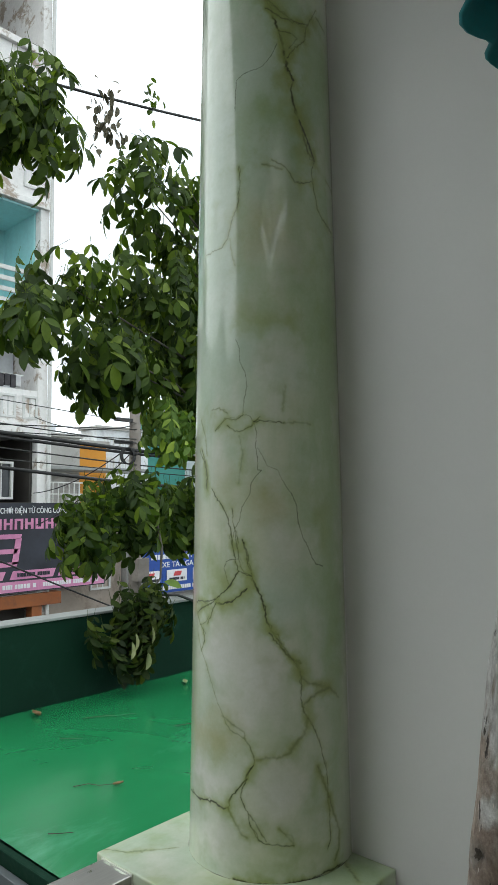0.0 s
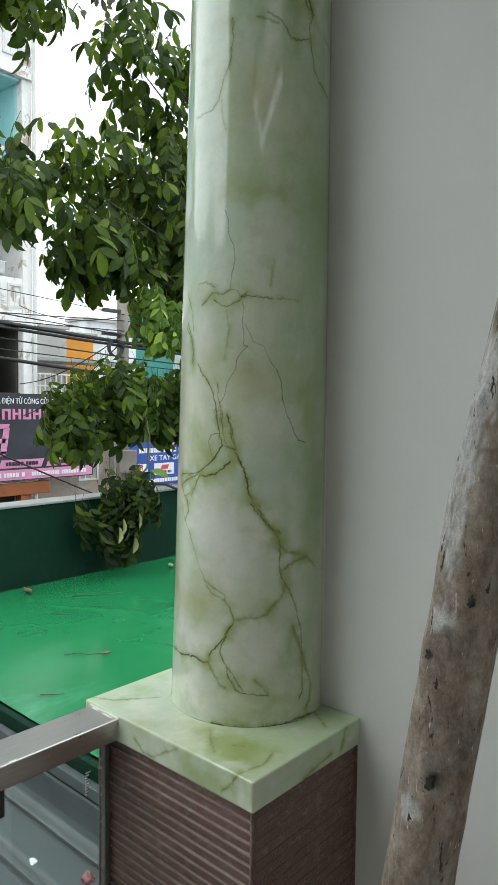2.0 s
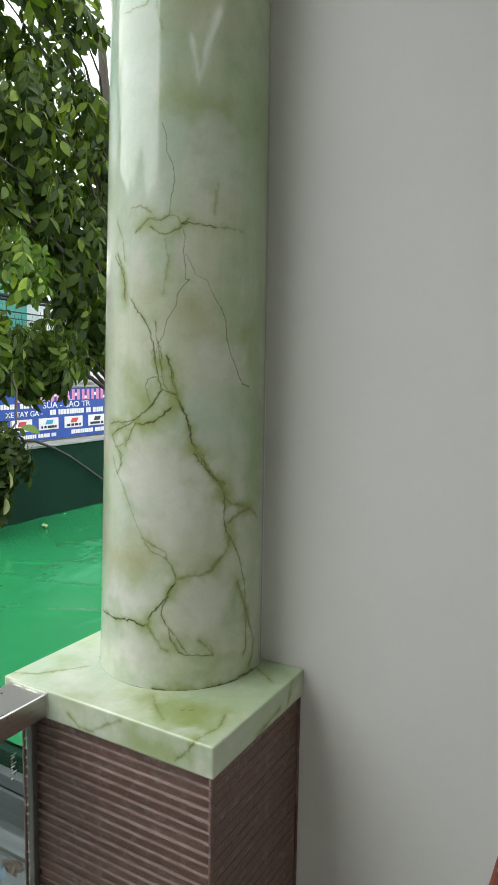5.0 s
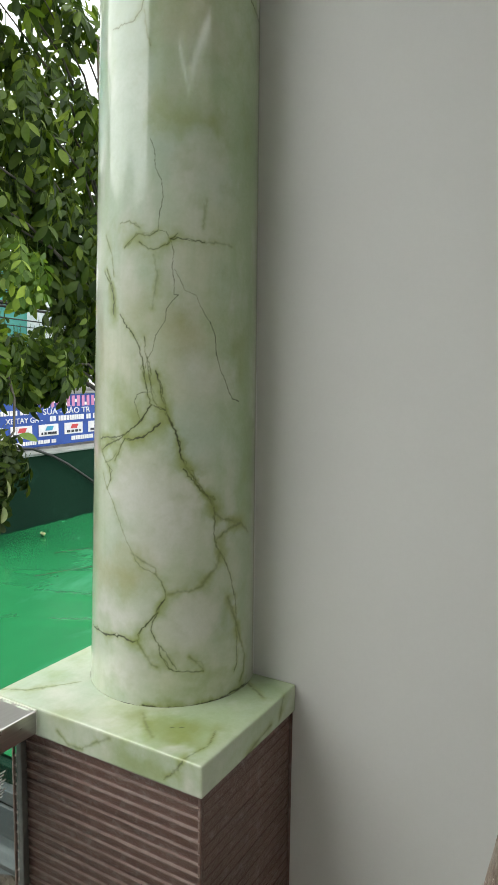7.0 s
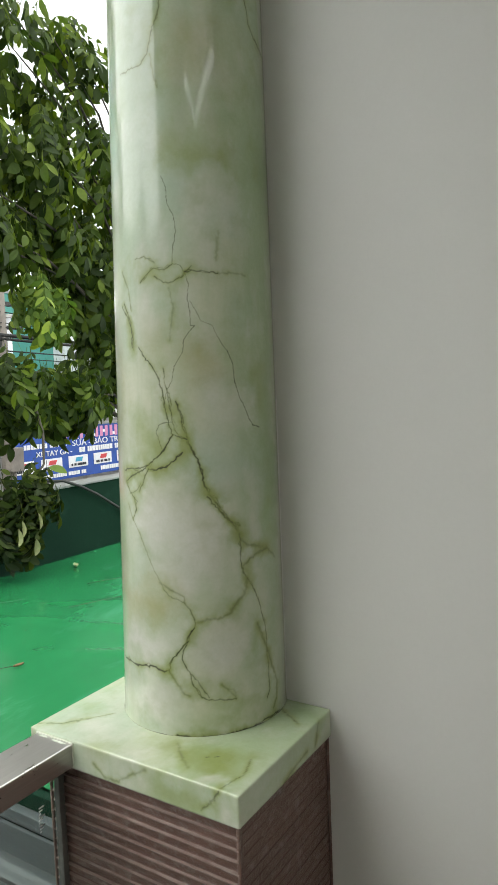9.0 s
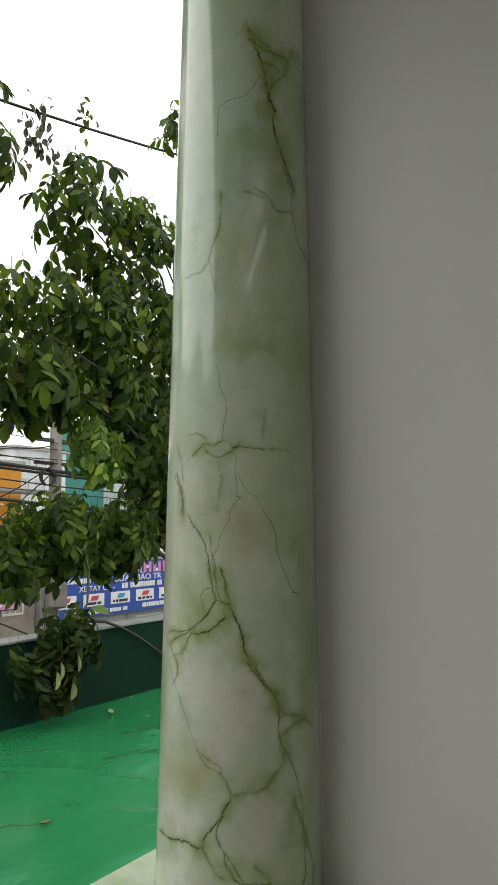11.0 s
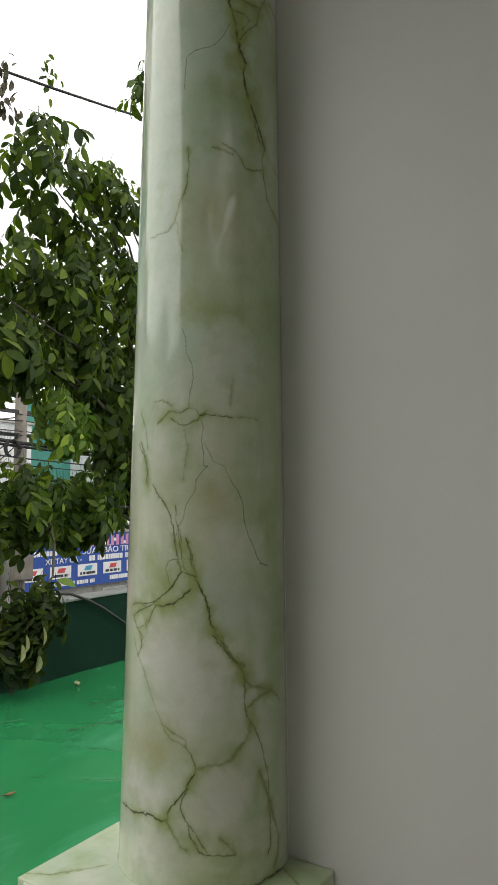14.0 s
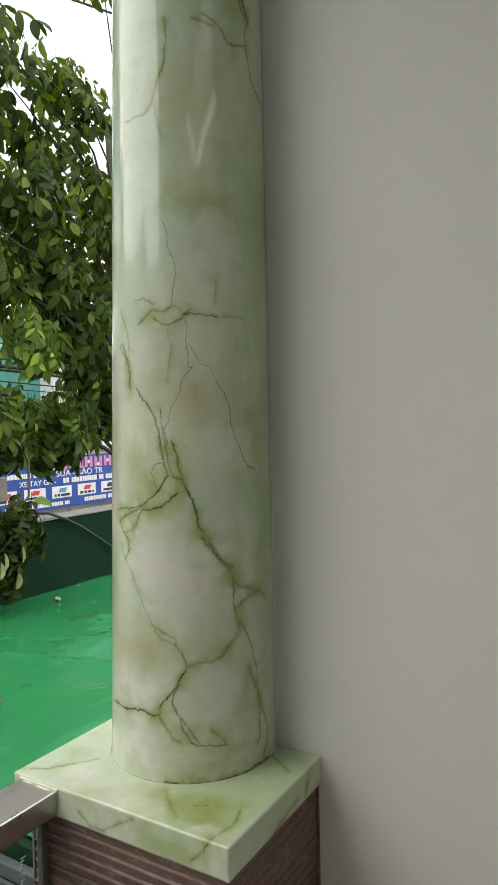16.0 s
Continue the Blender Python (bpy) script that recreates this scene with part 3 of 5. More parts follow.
vein(0.0014, 0.4, 0.7, (-28.0, 1.356), (-22.6, 1.339), (-13.0, 1.333), (-4.5, 1.325), (6.5, 1.301))
vein(0.0014, 0.4, 0.7, (-25.8, 1.302), (-20.5, 1.314), (-13.1, 1.320), (-4.5, 1.325))
vein(0.0018, 0.3, 0.6, (-23.0, 1.278), (-25.3, 1.253), (-31.5, 1.237), (-37.3, 1.220), (-44.6, 1.213), (-51.7, 1.214), (-58.7, 1.207))
vein(0.0008, 0.5, 0.3, (-110.4, 1.417), (-106.2, 1.394), (-99.4, 1.371), (-92.5, 1.335), (-86.9, 1.303), (-81.5, 1.281), (-79.4, 1.267))
vein(0.0010, 0.55, 0.5, (-79.4, 1.267), (-73.4, 1.254), (-65.9, 1.246), (-62.2, 1.233), (-59.4, 1.214), (-59.7, 1.200))
vein(0.0010, 0.4, 0.4, (-82.4, 1.280), (-78.6, 1.275), (-65.9, 1.256), (-64.8, 1.242))
vein(0.0015, 1.0, 0.6, (-59.7, 1.200), (-62.2, 1.193), (-65.7, 1.171), (-70.4, 1.156), (-74.9, 1.141), (-77.5, 1.121))
vein(0.0015, 1.2, 0.6, (-77.5, 1.121), (-80.7, 1.117), (-87.1, 1.123), (-96.8, 1.122), (-105.7, 1.116), (-113.6, 1.118), (-126.2, 1.115))
vein(0.0011, 0.8, 0.5, (-64.0, 1.176), (-67.5, 1.157), (-68.2, 1.143), (-66.8, 1.134), (-63.2, 1.116), (-61.4, 1.094), (-57.6, 1.076), (-53.5, 1.068), (-46.6, 1.065), (-34.2, 1.061))
vein(0.0012, 0.6, 0.6, (-63.2, 1.116), (-58.6, 1.103), (-55.2, 1.085), (-51.8, 1.071))
vein(0.0012, 0.3, 0.7, (-77.5, 1.121), (-72.9, 1.100), (-67.4, 1.079), (-63.8, 1.075))
vein(0.0010, 0.3, 0.6, (-34.2, 1.061), (-39.6, 1.082), (-43.8, 1.092))
vein(0.0020, 0.8, 0.8, (-73.2, 1.002), (-58.5, 0.998), (-44.1, 0.999), (-24.2, 1.001), (-9.2, 1.004), (5.3, 1.003))
vein(0.0014, 0.4, 0.8, (-2.9, 1.016), (1.5, 1.032), (2.7, 1.065), (-3.7, 1.105), (-10.4, 1.155), (-16.1, 1.191))
patch(-54.9, 2.027, 0.062, 0.045, OLIVE, 0.5)
patch(-50.0, 2.40, 0.150, 0.300, BLUISH, 0.5)
patch(-70.0, 1.12, 0.200, 0.140, PALE, 0.4)
patch(-17.0, 2.400, 0.030, 0.080, DEEP, 0.8)
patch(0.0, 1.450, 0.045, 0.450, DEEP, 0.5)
patch(-29.6, 2.006, 0.040, 0.015, OLIVE, 0.6)
patch(10.4, 2.015, 0.083, 0.103, DEEP, 0.7)
patch(-65.1, 1.953, 0.066, 0.032, BLUISH, 0.8)
patch(-32.3, 1.911, 0.051, 0.042, BLUISH, 0.5)
patch(-48.5, 2.190, 0.086, 0.066, BEIGE, 0.6)
patch(-53.1, 1.656, 0.046, 0.042, BEIGE, 0.75)
patch(-43.7, 2.428, 0.078, 0.046, DEEP, 0.65)
patch(-57.0, 2.543, 0.052, 0.058, BLUISH, 0.7)
patch(-80.5, 1.496, 0.050, 0.022, OLIVE, 0.55)
patch(-92.6, 1.540, 0.062, 0.030, OLIVE, 0.45)
patch(-82.1, 1.392, 0.063, 0.068, CLEAR, 1.0)
patch(-53.3, 1.356, 0.057, 0.076, CLEAR, 0.9)
patch(-64.1, 1.280, 0.042, 0.038, CLEAR, 0.7)
patch(-95.2, 1.235, 0.088, 0.037, BEIGE, 0.7)
patch(-97.1, 1.157, 0.073, 0.021, CLEAR, 0.8)
patch(-43.0, 1.147, 0.056, 0.064, CLEAR, 0.9)
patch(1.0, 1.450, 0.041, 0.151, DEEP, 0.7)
patch(-38.2, 1.491, 0.061, 0.054, BLUISH, 0.7)
patch(-20.8, 1.165, 0.020, 0.075, DEEP, 0.5)
patch(-88.9, 1.059, 0.066, 0.028, CLEAR, 0.7)
patch(-32.4, 1.042, 0.065, 0.013, OLIVE, 0.4)
patch(-33.1, 2.525, 0.022, 0.070, OLIVE, 0.5)
patch(9.7, 2.546, 0.090, 0.101, DEEP, 0.7)
patch(-23.2, 2.615, 0.065, 0.036, OLIVE, 0.35)
patch(-86.6, 1.767, 0.028, 0.063, CLEAR, 0.5)
patch(-81.5, 1.704, 0.033, 0.051, BEIGE, 0.4)
patch(-110.0, 1.642, 0.038, 0.063, BEIGE, 0.4)
patch(-84.5, 1.819, 0.056, 0.021, OLIVE, 0.4)
patch(-6.7, 1.628, 0.033, 0.062, OLIVE, 0.35)
patch(-33.9, 1.580, 0.047, 0.040, CLEAR, 0.6)
patch(-81.5, 1.285, 0.030, 0.024, BEIGE, 0.5)
patch(-60.4, 1.085, 0.040, 0.018, OLIVE, 0.3)
patch(-44.9, 1.931, 0.047, 0.042, CLEAR, 0.5)
# Bluish tint of the sky reflection on the left strip, put into the paint.
patch(-94.2, 2.401, 0.056, 0.231, BLUISH, 0.7)
patch(-91.6, 2.092, 0.050, 0.132, BLUISH, 0.6)


def build_column():
    angles = np.radians(np.concatenate([np.linspace(-142, 34, 430), np.linspace(45, 210, 14)]))
    heights = np.concatenate([np.linspace(1.0, 2.72, 1500), np.linspace(2.8, CEIL, 6)])
    a, z = np.meshgrid(angles, heights)
    r = RAD - TAPER * (z - 1.0) + 0.0012 * np.exp(-(z - 1.0) / 0.004)
    verts = np.stack([CX + LEAN_X * (z - 1) + r * np.cos(a), CY + LEAN_Y * (z - 1) + r * np.sin(a), z], -1).reshape(-1, 3)
    me = grid_mesh("shaft", verts, grid_faces(len(heights), len(angles), True))
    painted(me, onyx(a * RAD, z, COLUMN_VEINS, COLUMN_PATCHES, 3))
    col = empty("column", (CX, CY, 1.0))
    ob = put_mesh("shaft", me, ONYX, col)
    ob.matrix_parent_inverse = col.matrix_world.inverted()
    ring = tube([(CX + (RAD + 0.0012) * math.cos(q), CY + (RAD + 0.0012) * math.sin(q), 1.0003) for q in (radians(-165 + 185 * k / 90) for k in range(91))], [0.0001 + 0.0026 * max(0.0, noise.noise(Vector((k * 0.11, 1.7, 0))) - 0.05) for k in range(91)], 5)
    under(part("base_joint", ring, MORTAR, None, "dark hairline joint at the foot"), col)
    return tagged(col, "round column lacquered as pale green veined onyx", "column")


column = build_column()

# ---- pedestal with onyx cap and brown ribbed tiles ----
PX0, PX1, PY0 = -0.235, 0.235, -0.235
BX0, BX1, BY0, CAP0, CAP1 = -0.205, 0.228, -0.228, 0.946, 1.0
pedestal = empty("pedestal", (0, -0.07, 0))
tagged(pedestal, "square pedestal clad in brown ribbed tiles under an onyx slab", "pedestal")


def build_cap():
    lo, hi, r = np.array((PX0, PY0, CAP0)), np.array((PX1, WALL_Y, CAP1)), 0.0035
    sheets = []
    xs, ys, zs = np.linspace(PX0, PX1, 190), np.linspace(PY0, WALL_Y, 132), np.linspace(CAP0, CAP1, 26)
    x, y = np.meshgrid(xs, ys)
    sheets.append((x, y, np.full_like(x, CAP1), x, y))
    x, z = np.meshgrid(xs, zs)
    sheets.append((x, np.full_like(x, PY0), z, x, PY0 - (CAP1 - z)))
    y, z = np.meshgrid(ys, zs)
    sheets.append((np.full_like(y, PX1), y, z, PX1 + (CAP1 - z), y))
    y, z = np.meshgrid(ys[::-1], zs)
    sheets.append((np.full_like(y, PX0), y, z, PX0 - (CAP1 - z), y))
    y, x = np.meshgrid(np.linspace(PY0, WALL_Y, 12), np.linspace(PX0, PX1, 12))
    sheets.append((x, y, np.full_like(x, CAP0), x, y))
    veins = [
        (0.0010, 0.5, 0.5, [(-0.232, -0.219), (-0.187, -0.195), (-0.151, -0.149), (-0.126, -0.117)]),
        (0.0016, 0.4, 0.9, [(0.053, -0.151), (0.084, -0.182), (0.117, -0.206)]),
        (0.0016, 0.5, 0.9, [(0.196, -0.136), (0.210, -0.182), (0.202, -0.209), (0.198, -0.240), (0.175, -0.267), (0.162, -0.278)]),
        (0.0016, 0.6, 0.9, [(0.145, 0.051), (0.186, 0.023), (0.206, 0.010)]),
        (0.0016, 0.4, 0.8, [(0.240, 0.037), (0.264, 0.028), (0.278, 0.021)]),
        (0.0014, 0.4, 0.8, [(0.272, -0.009), (0.278, -0.062), (0.285, -0.095)]),
        (0.0014, 0.4, 0.8, [(-0.071, -0.264), (-0.046, -0.282), (-0.013, -0.281), (0.018, -0.259), (0.049, -0.243)]),
        (0.0012, 0.9, 0.3, [(0.124, -0.166), (0.129, -0.163)]),
        (0.0012, 0.9, 0.3, [(0.137, -0.159), (0.143, -0.153)]),
    ]
    patches = [(0.154, -0.170, 0.06, 0.045, OLIVE, 0.75), (0.060, -0.175, 0.06, 0.04, OLIVE, 0.6), (0.165, -0.212, 0.02, 0.015, CLEAR, 0.7), (-0.057, -0.226, 0.05, 0.03, OLIVE, 0.5), (-0.114, -0.180, 0.07, 0.05, CLEAR, 0.6), (0.195, 0.048, 0.04, 0.04, DEEP, 0.8), (0.108, -0.277, 0.07, 0.025, OLIVE, 0.6), (0.207, -0.271, 0.03, 0.03, CLEAR, 0.7), (0.265, -0.06, 0.04, 0.15, MINT, 0.6), (0.02, -0.21, 0.03, 0.03, CLEAR, 0.5)]
    verts, faces, cols, start = [], [], [], 0
    for px, py, pz, u, v in sheets:
        p = np.stack([px, py, pz], -1)
        core = np.clip(p, lo + r, hi - r)
        d = p - core
        d /= np.linalg.norm(d, axis=-1, keepdims=True)
        p = core + d * r
        verts.append(p.reshape(-1, 3))
        faces.append(grid_faces(*px.shape, start=start))
        cols.append(onyx(u, v, veins, patches, 41, 0.52).reshape(-1, 3))
        start += px.size
    me = grid_mesh("cap", np.concatenate(verts), np.concatenate(faces))
    painted(me, np.concatenate(cols))
    under(put_mesh("cap", me, ONYX, None, "pale green onyx slab with a square edge"), pedestal)


build_cap()
under(part("core", box(BX0 + 0.003, BX1 - 0.012, BY0 + 0.012, WALL_Y - 0.001, 0, CAP0), MORTAR), pedestal)


# ---- steel handrail and glass panel ----
railing = tagged(empty("railing", (-0.168, -1.1, 0)), "stainless steel balcony railing with a clear glass panel", "railing")
under(part("handrail", box(-0.215, -0.122, SOUTH, PY0, 0.951, 0.994, 0.003), STEEL, None, "scuffed stainless steel box rail"), railing)
under(part("end_plate", box(-0.216, -0.121, PY0 - 0.0016, PY0 + 0.0005, 0.951, 0.9965, 0.0005), SEALANT, None, "smear of pale sealant at the slab"), railing)
pane = under(part("glass_panel", box(-0.175, -0.163, SOUTH + 0.04, BY0 - 0.006, 0.1, 0.951, 0.001), GLASS), railing)
pane.visible_shadow = False
under(part("gasket", box(-0.1785, -0.1595, BY0 - 0.0115, BY0 + 0.002, 0.1, 0.949, 0.002), SILICONE, None, "grey silicone joint"), railing)
for y in (-0.485, -1.9):
    under(part("glass_clamp", box(-0.19, -0.148, y - 0.022, y + 0.022, 0.885, 0.955, 0.004), BLACK_STEEL, None, "dark steel glass clamp"), railing)
for k in range(9):
    w = 0.004 + 0.004 * ((k * 7) % 3)
    under(part("etched_mark", box(-0.1628, -0.1622, -0.285, -0.285 + w, 0.842 + k * 0.0055, 0.8445 + k * 0.0055), SIGN_WHITE, None, "tiny unreadable white maker's print"), railing)
for k, (x, y, a, b) in enumerate(((-0.152, -0.241, 0.022, 0.003), (-0.190, -0.240, 0.012, 0.003), (-0.127, -0.46, 0.004, 0.009), (-0.142, -0.53, 0.003, 0.016), (-0.150, -0.55, 0.002, 0.012))):
    bm = bmesh.new()
    bmesh.ops.create_icosphere(bm, subdivisions=3, radius=1.0)
    for v in bm.verts:
        r = 0.6 + 0.9 * abs(noise.noise(v.co * 1.9 + Vector((k * 3.1, 0, 0)))) + 0.25 * noise.noise(v.co * 5)
        v.co = Vector((x + v.co.x * r * a, y + v.co.y * r * b, 0.9940 + 0.0005 * v.co.z))
    under(part("sealant_smear", bm, SEALANT, None, "dried smear of pale sealant"), railing)
under(part("bottom_rail", box(-0.19, -0.148, SOUTH, BY0, 0.05, 0.1, 0.003), STEEL), railing)

# sealant bead where the shaft meets the wall, and along the slab
bead = [(CX + LEAN_X * k * 0.1 + math.sqrt((RAD - TAPER * k * 0.1) ** 2 - (WALL_Y - CY - LEAN_Y * k * 0.1) ** 2) + 0.001, WALL_Y - 0.001, 1.0 + k * 0.1) for k in range(7)]
tagged(part("trim", tube(bead, 0.0012, 8), PLASTER, smooth=True), "thin grey sealant bead between column and wall", "trim", kind="structure")

# ---- leaning wooden prop and red-edged board ----
def build_prop():
    rng = np.random.RandomState(5)
    rows, cols = 420, 56
    z, a = np.meshgrid(np.linspace(0, 1.98, rows), np.linspace(0, 2 * np.pi, cols, endpoint=False), indexing="ij")
    r = 0.0230 - 0.006 * (z - 1.33)
    r = r * (1 + 0.10 * (fractal(a * 1.3 + 3, z * 9, 71, 3) - 0.5) + 0.05 * (fractal(np.cos(a) * 3 + 9, z * 40, 75, 3) - 0.5))
    knot = np.zeros_like(r)
    for kz, ka, size, deep in ((1.465, -2.0, 0.011, 1), (1.388, -1.25, 0.012, 1), (1.28, -1.6, 0.007, 0.8), (1.505, -1.1, 0.010, 0.7), (1.62, -1.9, 0.006, 0.8), (1.40, -1.55, 0.005, 0.5), (0.8, -1.4, 0.012, 1)):
        d = np.hypot(((a - ka + np.pi) % (2 * np.pi) - np.pi) * 0.024, (z - kz) * 0.8)
        d = d * (0.7 + 0.6 * fractal(a * 9, z * 120, 90, 3))
        knot = np.maximum(knot, deep * np.clip(1.3 - d / (size * 0.55), 0, 1))
        r = r + 0.0035 * np.exp(-(d / size) ** 2) - 0.004 * np.exp(-(d / (size * 0.4)) ** 2)
    bend = 0.003 * np.sin(z * 4.1 + 0.6) + 0.08 * np.maximum(0, z - 1.57)
    x = 0.748 + 0.15 * (z - 1.33) + bend + r * np.cos(a)
    y = -0.652 - 0.03 * (z - 1.43) + r * np.sin(a)
    verts = np.stack([x, y, z], -1).reshape(-1, 3)
    me = grid_mesh("wooden_prop", verts, grid_faces(rows, cols, True))
    at = me.attributes.new("knot", "FLOAT", "POINT")
    at.data.foreach_set("value", (knot ** 2.5).astype(np.float32).ravel())
    bare = np.zeros_like(r)
    for kz, ka, sz, sa, tilt in ((1.605, -2.3, 0.070, 0.75, 3.0), (1.545, -1.9, 0.030, 0.35, 0), (1.490, -1.75, 0.008, 0.45, 0), (1.362, -1.85, 0.010, 0.40, 0)):
        da = (a - ka - tilt * (z - kz) + np.pi) % (2 * np.pi) - np.pi
        bare = np.maximum(bare, np.exp(-(da / sa) ** 2 - ((z - kz) / sz) ** 2))
    bare = np.clip((bare + 0.9 * (fractal(a * 5, z * 45, 61, 4) - 0.5) - 0.38) * 14, 0, 1)
    at = me.attributes.new("bare", "FLOAT", "POINT")
    at.data.foreach_set("value", bare.astype(np.float32).ravel())
    prop = empty("wooden_prop", (0.55, -0.61, 0))
    under(put_mesh("shaft", me, BARK), prop)
    for kz, ka, size in ((1.465, -2.0, 0.0042), (1.388, -1.25, 0.0050), (1.505, -1.1, 0.0040), (1.28, -1.6, 0.004)):
        i, j = int(kz / 1.98 * (rows - 1)), int((ka % (2 * math.pi)) / (2 * math.pi) * cols)
        p = verts[i * cols + j]
        bm = bmesh.new()
        bmesh.ops.create_icosphere(bm, subdivisions=3, radius=1.0)
        for v in bm.verts:
            k = 0.6 + 0.9 * abs(noise.noise(v.co * 2.2 + Vector((kz * 9, ka, 0)))) + 0.3 * noise.noise(v.co * 6)
            v.co = Vector(p) + Vector((v.co.x * k * size * 0.8, v.co.y * k * size * 0.45, v.co.z * k * size * 1.2))
        under(part("knot", bm, KNOT, None, "dark cracked knot", True), prop)
    return tagged(prop, "leaning weathered round tree-trunk prop with knots and flaking bark", "pole")


build_prop()


def build_board():
    board = tagged(empty("board", (0.44, -0.25, 0)), "worn cream board with a chipped brick-red edge leaning upright", "board")
    m = pose(0.457, -0.25, 0, 0, math.degrees(math.atan(0.2)), 0)
    for name, bm, mat, label in (
        ("face_board", box(0.017, 0.11, 0.0, 0.022, 0, 1.32, 0.002), CREAM_BOARD, "worn cream face"),
        ("edge_strip", box(0.0, 0.019, -0.006, 0.02, 0, 1.32, 0.003), RED_PAINT, "chipped brick-red edge strip"),
    ):
        bm.transform(m)
        under(part(name, bm, mat, None, label), board)
    for k in range(9):
        bm = box(-0.0005, 0.0195, -0.0072, -0.004, 0.2 + k * 0.125, 0.206 + k * 0.125, 0.0005)
        bm.transform(m)
        under(part("mortar_line", bm, CREAM_BOARD, None, "pale painted joint"), board)


build_board()


def build_cloth():
    n, k = 44, 64
    verts = []
    for i in range(n):
        u = i / (n - 1)
        for j in range(k):
            q = 2 * math.pi * j / k
            fold = 0.005 * math.sin(5 * q + 1.2) + 0.003 * math.sin(9 * q - 4 * u) + 0.004 * noise.noise(Vector((math.cos(q) * 2, math.sin(q) * 2, u * 5)))
            r = ((0.032 + 0.026 * math.exp(-u / 0.2)) * (1 - max(0, u - 0.72) / 0.28) ** 0.5 + fold * (1 - u)) if u < 0.999 else 0.0005
            z = 1.926 + 0.17 * u + 0.010 * math.sin(2 * q + 0.7) * (1 - u) + 0.006 * math.sin(5 * q) * (1 - u)
            verts.append((0.748 + 0.15 * (z - 1.33) + r * math.cos(q), -0.652 - 0.03 * (z - 1.43) + r * math.sin(q), z))
    faces = [(i * k + j, i * k + (j + 1) % k, (i + 1) * k + (j + 1) % k, (i + 1) * k + j) for i in range(n - 1) for j in range(k)]
    ob = raw("cloth", verts, faces, TEAL_CLOTH, smooth=True)
    mod = ob.modifiers.new("thick", "SOLIDIFY")
    mod.thickness = 0.003
    tagged(ob, "dark teal rag draped over the top of the wooden prop", "cloth")


build_cloth()

# ---- the neighbour's green flat roof with its parapet ----
ROOF_Z = 0.3


def build_roof():
    nx, ny = 110, 200
    x, y = np.meshgrid(np.linspace(-3.5, -0.27, nx), np.linspace(0.43, 9.5, ny))
    z = ROOF_Z + 0.010 * (fractal(x * 1.6, y * 1.2, 31, 3) - 0.5) + 0.004 * (fractal(x * 6, y * 3, 37, 3) - 0.5)
    for cx, cy, dx, dy in ((-2.3, 2.1, 1, 0.45), (-2.7, 2.5, 1, 0.35), (-1.6, 1.5, 1, 0.5), (-2.9, 3.6, 1, 0.3), (-2.0, 1.75, 1, 0.28), (-2.5, 3.0, 1, 0.4), (-1.9, 2.6, 1, 0.25), (-2.6, 1.6, 1, 0.5)):
        d = (x - cx) * dy - (y - cy) * dx
        along = (x - cx) * dx + (y - cy) * dy
        z = z + 0.010 * np.exp(-(d / 0.03) ** 2 - (along / 0.5) ** 2)
    top = np.stack([x, y, z], -1).reshape(-1, 3)
    me = grid_mesh("roof_membrane", top, grid_faces(ny, nx))
    roof = tagged(empty("flat_roof", (-1.9, 4, -3.5)), "neighbouring flat roof coated in bright green waterproofing", "roof")
    under(put_mesh("roof_membrane", me, GREEN_ROOF), roof)
    under(part("roof_slab", box(-3.5, -0.27, 0.43, 9.5, -3.5, ROOF_Z - 0.022), GREEN_WALL), roof)
    under(part("roof_edge", box(-3.5, -0.27, 0.395, 0.432, 0.10, 0.292, 0.006), GREEN_WALL, None, "dark green roof edge"), roof)
    under(part("edge_profile", box(-3.5, -0.27, 0.35, 0.385, 0.20, 0.245, 0.004), GREY_SHEET, None, "grey metal edge profile"), roof)
    par = tagged(empty("parapet", (-3.55, 4, ROOF_Z)), "dark green parapet wall with a pale metal capping", "parapet")
    under(part("parapet_wall", box(-3.66, -3.5, 0.40, 9.5, -3.5, 0.885, 0.004), GREEN_WALL), par)
    under(part("capping", box(-3.69, -3.485, 0.38, 9.5, 0.886, 0.904, 0.004), FLASHING, None, "pale weathered metal capping"), par)


build_roof()


def build_lower_roof():
    ys = np.linspace(0.34, -3.4, 420)
    k = ((0.27 - ys) / 0.19) % 1.0
    prof = np.clip(np.minimum(k, 1 - k) * 5, 0, 1)
    prof = prof * prof * (3 - 2 * prof)
    z = 0.06 + 0.035 * prof - 0.02 * (0.3 - ys)
    xs = np.linspace(-3.5, -0.3, 30)
    x, y = np.meshgrid(xs, ys)
    zz = np.repeat(z[:, None], len(xs), 1)
    me = grid_mesh("sheet_roof", np.stack([x, y, zz], -1).reshape(-1, 3), grid_faces(len(ys), len(xs)))
    roof = tagged(empty("awning_roof", (-1.9, -1.5, -3.5)), "grey ribbed sheet-metal roof below the railing", "roof")
    under(put_mesh("sheet", me, GREY_SHEET), roof)
    under(part("upstand", box(-3.5, -0.3, 0.336, 0.349, 0.02, 0.199, 0.002), GREY_SHEET, None, "grey sheet folded up against the roof edge"), roof)
    # Solid dark strips deepen the valleys: shade of the gaps put into colour.
    for k in range(19):
        y = 0.27 - 0.19 * k
        under(part("sheet_gap_strip", box(-3.5, -0.3, y - 0.007, y + 0.007, 0.052 - 0.02 * (0.3 - y), 0.064 - 0.02 * (0.3 - y)), BLACK_STEEL, None, "dark strip for the shade in the gap between sheets"), roof)
    under(part("support", box(-3.4, -0.4, -3.3, 0.3, -3.5, -0.1), CONCRETE), roof)


build_lower_roof()


